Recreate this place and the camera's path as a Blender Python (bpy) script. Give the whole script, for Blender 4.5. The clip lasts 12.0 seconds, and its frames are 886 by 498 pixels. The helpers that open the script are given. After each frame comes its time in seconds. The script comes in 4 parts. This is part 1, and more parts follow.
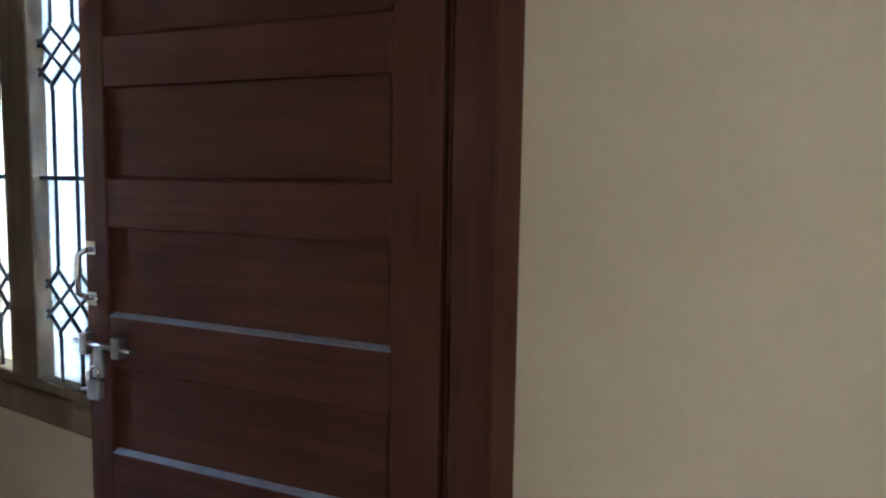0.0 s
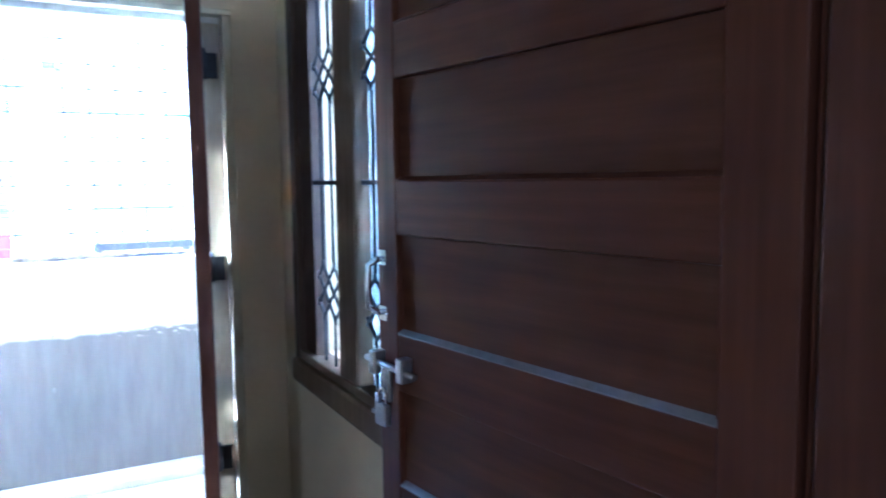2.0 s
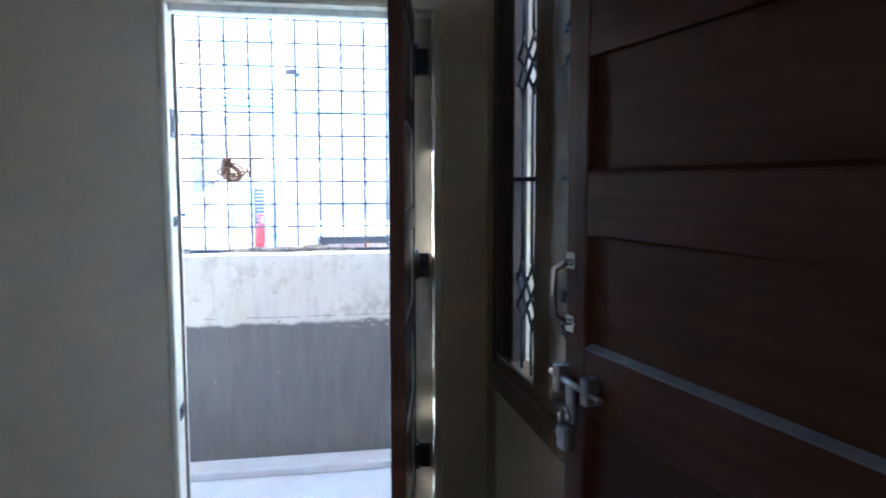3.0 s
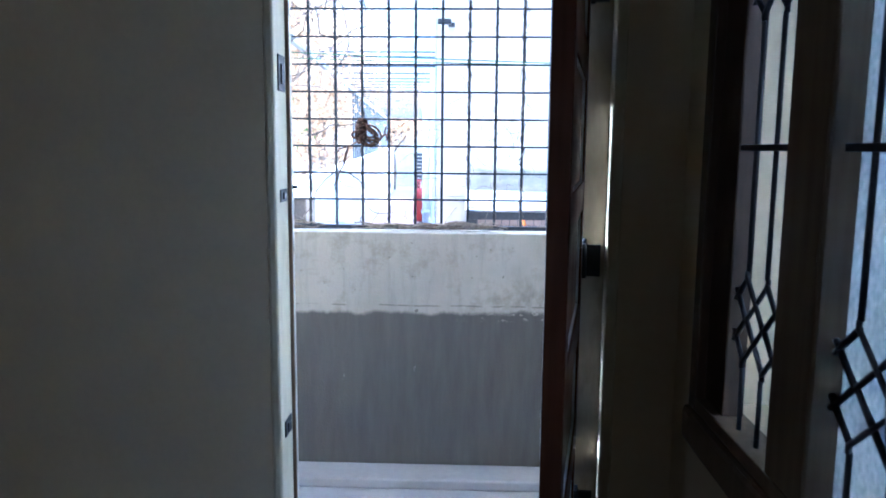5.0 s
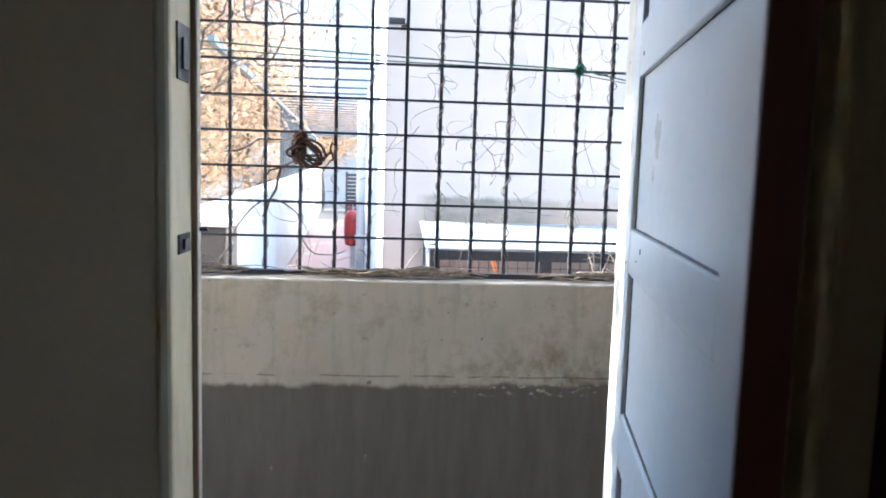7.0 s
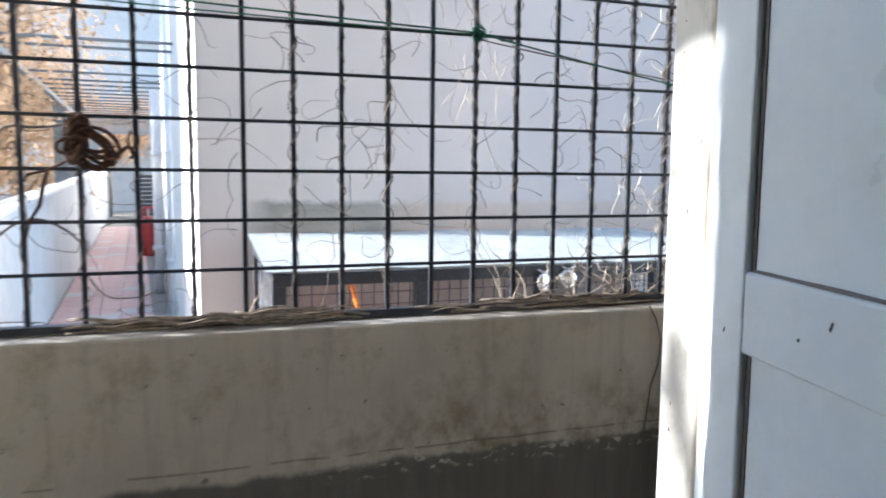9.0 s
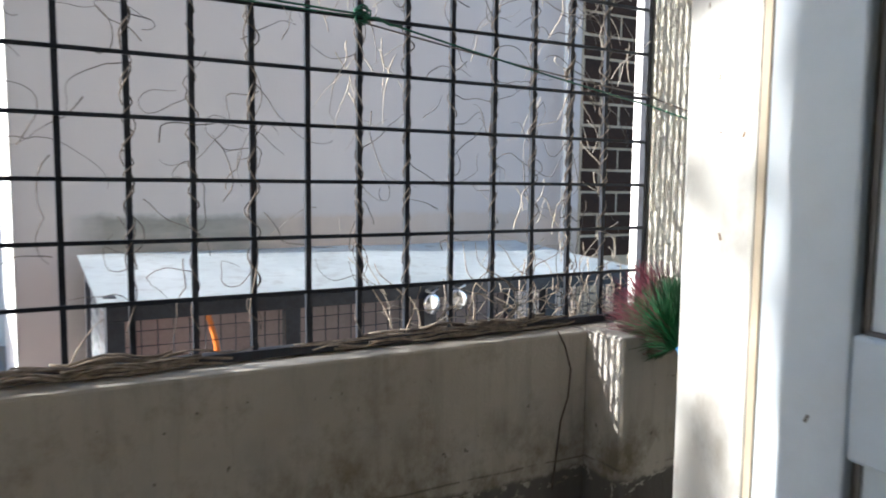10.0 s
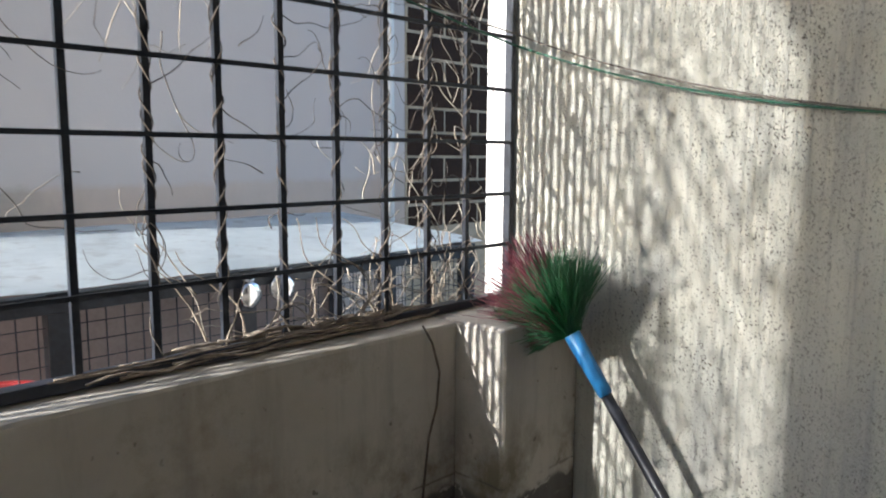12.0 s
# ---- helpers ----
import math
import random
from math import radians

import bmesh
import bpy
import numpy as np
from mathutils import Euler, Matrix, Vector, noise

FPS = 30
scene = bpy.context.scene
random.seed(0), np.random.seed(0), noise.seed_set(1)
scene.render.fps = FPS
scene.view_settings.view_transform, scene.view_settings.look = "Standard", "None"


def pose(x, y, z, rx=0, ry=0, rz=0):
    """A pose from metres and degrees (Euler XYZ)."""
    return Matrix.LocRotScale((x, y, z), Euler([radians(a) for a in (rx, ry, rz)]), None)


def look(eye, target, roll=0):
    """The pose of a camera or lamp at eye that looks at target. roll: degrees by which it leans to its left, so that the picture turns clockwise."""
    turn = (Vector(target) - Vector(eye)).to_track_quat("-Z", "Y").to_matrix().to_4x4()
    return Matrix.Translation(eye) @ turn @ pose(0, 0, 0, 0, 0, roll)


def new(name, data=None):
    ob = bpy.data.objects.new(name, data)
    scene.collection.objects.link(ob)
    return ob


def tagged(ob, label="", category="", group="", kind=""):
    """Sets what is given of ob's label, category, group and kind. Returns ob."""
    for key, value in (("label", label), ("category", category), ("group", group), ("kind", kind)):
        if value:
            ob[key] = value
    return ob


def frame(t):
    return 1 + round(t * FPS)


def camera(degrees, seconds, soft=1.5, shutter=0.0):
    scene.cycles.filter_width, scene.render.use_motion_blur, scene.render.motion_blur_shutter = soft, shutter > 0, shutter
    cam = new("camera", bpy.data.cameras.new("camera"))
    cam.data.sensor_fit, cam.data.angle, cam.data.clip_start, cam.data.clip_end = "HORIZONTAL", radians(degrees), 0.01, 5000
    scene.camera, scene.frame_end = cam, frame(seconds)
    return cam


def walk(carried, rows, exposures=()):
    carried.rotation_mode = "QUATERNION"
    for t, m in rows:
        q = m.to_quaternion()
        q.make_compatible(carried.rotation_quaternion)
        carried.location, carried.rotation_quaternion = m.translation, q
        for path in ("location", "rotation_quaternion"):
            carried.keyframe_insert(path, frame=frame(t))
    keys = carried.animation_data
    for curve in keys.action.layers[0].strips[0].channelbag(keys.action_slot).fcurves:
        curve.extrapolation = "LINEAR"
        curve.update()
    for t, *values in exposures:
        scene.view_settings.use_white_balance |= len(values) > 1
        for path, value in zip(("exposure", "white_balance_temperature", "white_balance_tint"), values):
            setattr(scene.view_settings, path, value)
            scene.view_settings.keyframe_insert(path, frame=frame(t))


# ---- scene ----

# ---------------------------------------------------------------- camera and walk
cam = camera(62.2, 12.0, soft=1.8, shutter=0.4)
PATH = [
    (0, (-0.425, -1.698, 1.472), (1.242, -0.61, 1.279), 0.9),
    (0.5, (-0.284, -1.672, 1.44), (1.229, -0.379, 1.245), -0.3),
    (1, (-0.198, -1.602, 1.444), (1.177, -0.164, 1.242), 0.1),
    (1.5, (-0.156, -1.556, 1.452), (1.048, 0.026, 1.229), -0.1),
    (2, (-0.082, -1.516, 1.458), (0.856, 0.241, 1.272), -0.7),
    (2.5, (-0.006, -1.49, 1.453), (0.617, 0.404, 1.29), -0.6),
    (3, (0.039, -1.398, 1.442), (0.405, 0.56, 1.265), -0.1),
    (4.8, (0.111, -0.82, 1.447), (0.086, 1.163, 1.184), 0.5),
    (5, (0.118, -0.755, 1.449), (0.050, 1.225, 1.177), 0.5),
    (5.5, (0.086, -0.53, 1.443), (0.046, 1.449, 1.156), 0.9),
    (6, (0.038, -0.35, 1.466), (0.083, 1.635, 1.226), 1.7),
    (6.5, (0.035, -0.203, 1.458), (0.08, 1.784, 1.233), 1.7),
    (6.7, (0.017, -0.14, 1.457), (0.081, 1.847, 1.244), 1.7),
    (8.3, (-0.185, 0.44, 1.468), (0.261, 2.384, 1.243), 1.9),
    (8.5, (-0.143, 0.476, 1.452), (0.3, 2.415, 1.241), 1.7),
    (9, (-0.114, 0.672, 1.458), (0.528, 2.555, 1.248), 0.6),
    (9.5, (-0.076, 0.823, 1.459), (0.741, 2.638, 1.261), -0.0),
    (10, (-0.053, 0.979, 1.455), (0.933, 2.71, 1.276), 0.6),
    (10.5, (-0.039, 1.123, 1.448), (1.098, 2.761, 1.295), 1.0),
    (11, (-0.007, 1.211, 1.449), (1.245, 2.764, 1.303), 1.3),
    (11.5, (0.062, 1.309, 1.441), (1.407, 2.779, 1.264), 1.1),
    (12, (0.106, 1.366, 1.428), (1.512, 2.765, 1.172), 0.3),
]
EXPOSURES = [(0.0, 6.45, 4950, 10), (1.0, 6.9, 4200, 10), (1.7, 6.8, 4000, 10), (2.5, 5.85, 4300, 10), (3.2, 4.8, 4450, 10), (5.0, 4.05, 4450, 10), (6.5, 3.42, 5200, 10), (8.5, 2.75, 5550, 10), (10.0, 1.9, 5800, 10), (12.0, 1.68, 5850, 10)]
walk(cam, [(t, look(eye, target, roll)) for t, eye, target, roll in PATH], EXPOSURES)

# ---------------------------------------------------------------- sun, sky
SUN_WAY = Vector((1.0, -0.18, -0.36)).normalized()
world = bpy.data.worlds.new("sky")
scene.world = world
world.use_nodes = True
sky = world.node_tree.nodes.new("ShaderNodeTexSky")
sky.sky_type = "NISHITA"
sky.sun_disc = False
sky.sun_elevation = math.asin(-SUN_WAY.z)
sky.sun_rotation = math.atan2(-SUN_WAY.x, -SUN_WAY.y)
background = world.node_tree.nodes["Background"]
background.inputs["Strength"].default_value = 0.15
world.node_tree.links.new(sky.outputs["Color"], background.inputs["Color"])
sun_data = bpy.data.lights.new("sun", "SUN")
sun_data.energy = 3.6
sun_data.angle = radians(0.6)
sun_data.color = (1.0, 0.93, 0.82)
sun = new("sun", sun_data)
sun.matrix_world = look((0, 0, 0), SUN_WAY)

# added area lamp in an unseen window opening of the far wall
sky_lamp = bpy.data.lights.new("added_window_daylight", "AREA")
sky_lamp.shape, sky_lamp.size, sky_lamp.size_y = "RECTANGLE", 0.5, 1.2
sky_lamp.energy = 0.85
sky_lamp.color = (1.0, 0.87, 0.70)
new("added_window_daylight", sky_lamp).matrix_world = look((-3.22, -4.6, 1.5), (0.0, -4.6, 1.5))

# ---------------------------------------------------------------- materials
def material(name, rough=0.6, metal=0.0, spec=0.5):
    m = bpy.data.materials.new(name)
    m.use_nodes = True
    b = m.node_tree.nodes["Principled BSDF"]
    b.inputs["Roughness"].default_value = rough
    b.inputs["Metallic"].default_value = metal
    b.inputs["Specular IOR Level"].default_value = spec
    return m, m.node_tree, b


def node(tree, kind, **values):
    n = tree.nodes.new(kind)
    for k, v in values.items():
        n.inputs[k].default_value = v
    return n


def coords(tree, scale=(1, 1, 1)):
    tc = tree.nodes.new("ShaderNodeTexCoord")
    mp = tree.nodes.new("ShaderNodeMapping")
    mp.inputs["Scale"].default_value = scale
    tree.links.new(tc.outputs["Object"], mp.inputs["Vector"])
    return mp.outputs["Vector"]


def noise_at(tree, vec, scale, detail=4.0, rough=0.55):
    n = node(tree, "ShaderNodeTexNoise", Scale=scale, Detail=detail, Roughness=rough)
    tree.links.new(vec, n.inputs["Vector"])
    return n.outputs["Fac"]


def ramp(tree, fac, stops):
    r = tree.nodes.new("ShaderNodeValToRGB")
    els = r.color_ramp.elements
    while len(els) < len(stops):
        els.new(0.5)
    for e, (p, c) in zip(els, stops):
        e.position = p
        e.color = (*c, 1) if len(c) == 3 else c
    tree.links.new(fac, r.inputs["Fac"])
    return r.outputs["Color"]


def mixed(tree, fac, a, b, mode="MIX"):
    m = tree.nodes.new("ShaderNodeMix")
    m.data_type = "RGBA"
    m.blend_type = mode
    for socket, v in ((m.inputs[0], fac), (m.inputs[6], a), (m.inputs[7], b)):
        if isinstance(v, bpy.types.NodeSocket):
            tree.links.new(v, socket)
        elif isinstance(v, (int, float)):
            socket.default_value = v
        else:
            socket.default_value = (*v, 1)
    return m.outputs[2]


def maths(tree, op, a, b=0.0, c=0.0):
    m = tree.nodes.new("ShaderNodeMath")
    m.operation = op
    for i, v in enumerate((a, b, c)):
        if isinstance(v, bpy.types.NodeSocket):
            tree.links.new(v, m.inputs[i])
        else:
            m.inputs[i].default_value = v
    return m.outputs[0]


def bumped(tree, bsdf, height, strength=0.3, distance=0.002):
    b = node(tree, "ShaderNodeBump", Strength=strength, Distance=distance)
    tree.links.new(height, b.inputs["Height"])
    tree.links.new(b.outputs["Normal"], bsdf.inputs["Normal"])


def varied(name, low, high, scale=6.0, rough=0.6, metal=0.0, spec=0.5, grain=80.0, bump=0.2, depth=0.002, stretch=(1, 1, 1), dirt=None, dirt_amount=0.5):
    """A surface that wanders between two colours at a broad and a fine scale, with relief and, if given, spots of dirt."""
    m, tree, b = material(name, rough, metal, spec)
    v = coords(tree, stretch)
    broad, fine = noise_at(tree, v, scale, 5), noise_at(tree, v, grain, 3)
    col = ramp(tree, broad, [(0.3, low), (0.7, high)])
    col = mixed(tree, 0.35, col, ramp(tree, fine, [(0.3, low), (0.7, high)]))
    if dirt:
        spots = ramp(tree, noise_at(tree, v, scale * 2.3, 8, 0.7), [(0.52, (0, 0, 0)), (0.72, (1, 1, 1))])
        col = mixed(tree, maths(tree, "MULTIPLY", spots, dirt_amount), col, dirt)
    tree.links.new(col, b.inputs["Base Color"])
    tree.links.new(ramp(tree, broad, [(0.2, (max(rough - 0.1, 0.03),) * 3), (0.8, (min(rough + 0.12, 1),) * 3)]), b.inputs["Roughness"])
    if bump:
        bumped(tree, b, maths(tree, "ADD", fine, maths(tree, "MULTIPLY", broad, 0.5)), bump, depth)
    return m


def wood_material(name, low, high, rough, along):
    """Varnished wood with its grain along one axis."""
    m, tree, b = material(name, rough, spec=0.16)
    s = [38.0, 38.0, 38.0]
    s[along] = 2.2
    v = coords(tree, tuple(s))
    grain = noise_at(tree, v, 1.0, 6, 0.6)
    cloud = noise_at(tree, coords(tree), 4.0, 3)
    col = ramp(tree, grain, [(0.25, low), (0.75, high)])
    col = mixed(tree, maths(tree, "MULTIPLY", cloud, 0.5), col, low)
    tree.links.new(col, b.inputs["Base Color"])
    tree.links.new(ramp(tree, cloud, [(0.3, (rough - 0.06,) * 3), (0.7, (rough + 0.12,) * 3)]), b.inputs["Roughness"])
    bumped(tree, b, grain, 0.12, 0.001)
    return m


cream_paint = varied("cream_wall_paint", (0.655, 0.555, 0.375), (0.735, 0.635, 0.44), 2.0, 0.55, grain=55, bump=0.12, dirt=(0.5, 0.42, 0.28), dirt_amount=0.18)
ceiling_paint = varied("white_ceiling_paint", (0.66, 0.64, 0.59), (0.74, 0.72, 0.67), 2.0, 0.7, grain=70, bump=0.1)
wood_up = wood_material("brown_varnished_wood_upright", (0.048, 0.017, 0.010), (0.110, 0.041, 0.022), 0.46, 2)
wood_flat = wood_material("brown_varnished_wood_level", (0.048, 0.017, 0.010), (0.110, 0.041, 0.022), 0.46, 0)
wood_panel = wood_material("brown_varnished_wood_panel", (0.043, 0.016, 0.009), (0.102, 0.040, 0.020), 0.44, 0)
# pale blue-grey that paints the sky's reflection on the lower ledges
sheen_ledge = varied("painted_sky_sheen_on_varnish", (0.12, 0.122, 0.145), (0.23, 0.235, 0.28), 12, 0.45, grain=60, bump=0.1)
window_wood = wood_material("light_brown_window_wood", (0.13, 0.095, 0.062), (0.22, 0.17, 0.115), 0.45, 2)
white_enamel = varied("bluish_white_enamel", (0.63, 0.69, 0.74), (0.73, 0.78, 0.82), 3.0, 0.32, grain=30, bump=0.12, depth=0.0015, dirt=(0.42, 0.40, 0.36), dirt_amount=0.22)
frame_paint = varied("cream_frame_paint", (0.66, 0.60, 0.42), (0.78, 0.73, 0.56), 4.0, 0.42, grain=40, bump=0.15, stretch=(1, 1, 0.3), dirt=(0.30, 0.22, 0.13), dirt_amount=0.4)
outer_frame_paint = varied("white_frame_paint", (0.60, 0.585, 0.54), (0.72, 0.705, 0.66), 12.0, 0.55, grain=60, bump=0.35, stretch=(1, 1, 0.5), dirt=(0.30, 0.25, 0.19), dirt_amount=0.55)
rebate_paint = varied("dirty_tan_rebate_paint", (0.36, 0.29, 0.20), (0.55, 0.47, 0.35), 6, 0.5, grain=40, stretch=(1, 1, 0.3), dirt=(0.14, 0.10, 0.07), dirt_amount=0.5)
# groove colour holds both dirt and the shade beside the stiles
groove_dirt_and_shade = varied("groove_dirt_and_shade", (0.07, 0.06, 0.055), (0.16, 0.145, 0.135), 14, 0.5, grain=60)
edge_wood = varied("worn_brown_wood", (0.13, 0.08, 0.045), (0.26, 0.17, 0.10), 8, 0.55, stretch=(1, 1, 0.2))
dark_wood = varied("dark_brown_bare_wood", (0.035, 0.022, 0.015), (0.08, 0.05, 0.032), 8, 0.55, stretch=(1, 1, 0.2))
black_metal = varied("black_painted_iron", (0.010, 0.013, 0.021), (0.030, 0.036, 0.050), 30, 0.42, 0.2, bump=0.25, depth=0.001, dirt=(0.08, 0.055, 0.04), dirt_amount=0.18)
steel = varied("dull_steel", (0.32, 0.33, 0.35), (0.55, 0.56, 0.58), 30, 0.35, 0.9, bump=0.1, dirt=(0.12, 0.09, 0.06), dirt_amount=0.3)
chrome = varied("worn_chrome", (0.55, 0.55, 0.57), (0.75, 0.75, 0.77), 20, 0.2, 1.0, bump=0.05)
galvanised = varied("galvanised_sheet", (0.56, 0.62, 0.65), (0.72, 0.78, 0.80), 5, 0.45, 0.1, grain=25, bump=0.1, dirt=(0.22, 0.21, 0.20), dirt_amount=0.5)
vine_bark = varied("dry_vine_bark", (0.045, 0.036, 0.031), (0.20, 0.165, 0.135), 40, 0.85, bump=0.4)
stem_tan = varied("tan_dry_stems", (0.11, 0.085, 0.065), (0.36, 0.30, 0.235), 40, 0.85, bump=0.4)
pale_twig = varied("pale_dry_twig", (0.26, 0.22, 0.18), (0.52, 0.46, 0.38), 40, 0.85, bump=0.3)
rope_fibre = varied("brown_rope_fibre", (0.045, 0.022, 0.014), (0.11, 0.055, 0.034), 60, 0.9, bump=0.5)
green_plastic = varied("green_plastic_cord", (0.008, 0.075, 0.042), (0.016, 0.14, 0.075), 40, 0.45)
grey_cord = varied("grey_brown_cord", (0.13, 0.11, 0.09), (0.22, 0.19, 0.16), 60, 0.8)
bristle_green = varied("green_bristle", (0.009, 0.07, 0.024), (0.022, 0.15, 0.047), 60, 0.5, bump=0)
bristle_red = varied("maroon_bristle", (0.10, 0.018, 0.03), (0.20, 0.04, 0.06), 60, 0.5, bump=0)
blue_plastic = varied("blue_plastic_wrap", (0.02, 0.16, 0.42), (0.05, 0.26, 0.58), 30, 0.35)
black_plastic = varied("black_plastic", (0.014, 0.015, 0.02), (0.03, 0.032, 0.04), 30, 0.4)
outside_paint = varied("grey_lilac_facade_paint", (0.60, 0.565, 0.555), (0.66, 0.62, 0.605), 1.2, 0.85, grain=60, bump=0.15, dirt=(0.50, 0.46, 0.44), dirt_amount=0.25)
outside_white = varied("white_facade_paint", (0.74, 0.73, 0.71), (0.82, 0.81, 0.79), 2, 0.8, grain=60, bump=0.15, dirt=(0.5, 0.48, 0.45), dirt_amount=0.25)
lime_wash = varied("weathered_white_limewash", (0.50, 0.51, 0.52), (0.62, 0.63, 0.63), 2.5, 0.85, grain=60, bump=0.25, dirt=(0.34, 0.33, 0.31), dirt_amount=0.4)
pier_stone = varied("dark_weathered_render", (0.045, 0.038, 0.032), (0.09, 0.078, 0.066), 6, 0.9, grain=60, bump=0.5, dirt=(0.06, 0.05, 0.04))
far_paint = varied("pale_grey_far_paint", (0.36, 0.36, 0.355), (0.46, 0.455, 0.44), 0.8, 0.9, grain=8, bump=0.1, dirt=(0.26, 0.25, 0.23), dirt_amount=0.4)
pipe_plastic = varied("grey_white_pipe_plastic", (0.60, 0.62, 0.64), (0.70, 0.72, 0.74), 5, 0.4)
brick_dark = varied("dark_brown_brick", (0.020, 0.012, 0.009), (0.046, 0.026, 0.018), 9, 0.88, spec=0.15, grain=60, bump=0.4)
mortar = varied("pale_mortar", (0.30, 0.235, 0.165), (0.44, 0.35, 0.25), 20, 0.9, bump=0.5)
mortar_grey = varied("bare_grey_cement", (0.15, 0.145, 0.135), (0.22, 0.21, 0.195), 6, 0.9, bump=0.4)
floor_stone = varied("pale_balcony_floor", (0.42, 0.40, 0.41), (0.55, 0.53, 0.54), 4, 0.35, grain=40, bump=0.1, dirt=(0.3, 0.28, 0.27), dirt_amount=0.3)
room_tile = varied("dark_floor_tile", (0.13, 0.10, 0.08), (0.19, 0.15, 0.12), 2, 0.25, bump=0.05)
tile_red = varied("worn_red_paving_tile", (0.36, 0.21, 0.18), (0.47, 0.32, 0.29), 5, 0.6, grain=40, bump=0.3, dirt=(0.40, 0.37, 0.35), dirt_amount=0.6)
tile_grey = varied("grey_paving_tile", (0.32, 0.30, 0.29), (0.44, 0.41, 0.40), 5, 0.6, grain=40, bump=0.3)
ground_earth = varied("dusty_ground", (0.20, 0.17, 0.13), (0.30, 0.26, 0.20), 1.5, 0.95, grain=30, bump=0.5)
red_paint = varied("red_enamel", (0.22, 0.016, 0.018), (0.33, 0.03, 0.028), 6, 0.35, dirt=(0.15, 0.05, 0.04))
orange_rubber = varied("orange_rubber_hose", (0.55, 0.14, 0.02), (0.72, 0.22, 0.03), 30, 0.45)
grey_metal = varied("blue_grey_painted_steel", (0.07, 0.085, 0.10), (0.13, 0.15, 0.17), 6, 0.5, 0.2)
leaf_dry = varied("dry_orange_leaves", (0.30, 0.19, 0.11), (0.52, 0.36, 0.21), 3, 0.8, bump=0)
leaf_green = varied("green_leaves", (0.05, 0.11, 0.025), (0.12, 0.20, 0.05), 3, 0.7, bump=0)
bark = varied("grey_bark", (0.12, 0.09, 0.07), (0.24, 0.19, 0.15), 8, 0.9, bump=0.6)
dark_recess = varied("dark_painted_board", (0.02, 0.022, 0.028), (0.04, 0.043, 0.05), 8, 0.6)


def parapet_material():
    """Whitewash above, bare grey render below, with a wavering brushed edge, a broken crack line and stains."""
    m, tree, b = material("whitewashed_cement_render", 0.88)
    tc = tree.nodes.new("ShaderNodeTexCoord")
    v = tc.outputs["Object"]
    sep = tree.nodes.new("ShaderNodeSeparateXYZ")
    tree.links.new(v, sep.inputs[0])
    drips = coords(tree, (9, 9, 1.3))
    wave = noise_at(tree, coords(tree, (1, 1, 0.3)), 5, 6, 0.65)
    edge = maths(tree, "ADD", sep.outputs["Z"], maths(tree, "MULTIPLY", maths(tree, "SUBTRACT", wave, 0.5), 0.10))
    upper = ramp(tree, maths(tree, "MULTIPLY_ADD", edge, 60.0, -43.6), [(0.0, (0, 0, 0)), (1.0, (1, 1, 1))])
    streak = noise_at(tree, drips, 2.2, 6, 0.65)
    cloud = noise_at(tree, v, 3.5, 6, 0.6)
    fine = noise_at(tree, v, 130, 3)
    white = ramp(tree, cloud, [(0.25, (0.40, 0.365, 0.315)), (0.7, (0.54, 0.505, 0.45))])
    white = mixed(tree, ramp(tree, streak, [(0.50, (0, 0, 0)), (0.85, (0.6, 0.6, 0.6))]), white, (0.19, 0.168, 0.14))
    brown = ramp(tree, noise_at(tree, v, 7, 8, 0.7), [(0.52, (0, 0, 0)), (0.74, (0.8, 0.8, 0.8))])
    white = mixed(tree, brown, white, (0.24, 0.185, 0.12))
    spots = ramp(tree, noise_at(tree, v, 34, 2, 0.5), [(0.70, (0, 0, 0)), (0.75, (1, 1, 1))])
    white = mixed(tree, maths(tree, "MULTIPLY", spots, 0.7), white, (0.10, 0.085, 0.07))
    grey = ramp(tree, streak, [(0.3, (0.108, 0.101, 0.093)), (0.7, (0.148, 0.139, 0.127))])
    flecks = ramp(tree, noise_at(tree, coords(tree, (1, 1, 0.35)), 22, 3, 0.6), [(0.72, (0, 0, 0)), (0.76, (1, 1, 1))])
    grey = mixed(tree, maths(tree, "MULTIPLY", flecks, 0.6), grey, (0.5, 0.49, 0.47))
    along_x = ramp(tree, maths(tree, "MULTIPLY_ADD", sep.outputs["X"], 2.2, -0.1), [(0.0, (0, 0, 0)), (1.0, (1, 1, 1))])
    low = ramp(tree, sep.outputs["Z"], [(0.80, (1, 1, 1)), (0.95, (0, 0, 0))])
    moss = ramp(tree, noise_at(tree, coords(tree, (1, 1, 0.8)), 8, 7, 0.7), [(0.46, (0, 0, 0)), (0.64, (0.85, 0.85, 0.85))])
    white = mixed(tree, maths(tree, "MULTIPLY", maths(tree, "MULTIPLY", moss, low), along_x), white, (0.16, 0.135, 0.085))
    crumbs = ramp(tree, noise_at(tree, coords(tree, (0.6, 1, 1)), 42, 4, 0.6), [(0.55, (0, 0, 0)), (0.60, (1, 1, 1))])
    band = ramp(tree, maths(tree, "ABSOLUTE", maths(tree, "SUBTRACT", edge, 0.722)), [(0.012, (1, 1, 1)), (0.026, (0, 0, 0))])
    upper = mixed(tree, maths(tree, "MULTIPLY", band, along_x), upper, crumbs)
    col = mixed(tree, upper, grey, white)
    near = maths(tree, "ABSOLUTE", maths(tree, "ADD", maths(tree, "SUBTRACT", sep.outputs["Z"], 0.768), maths(tree, "MULTIPLY", maths(tree, "SUBTRACT", noise_at(tree, v, 9, 4), 0.5), 0.012)))
    line = ramp(tree, near, [(0.0015, (1, 1, 1)), (0.004, (0, 0, 0))])
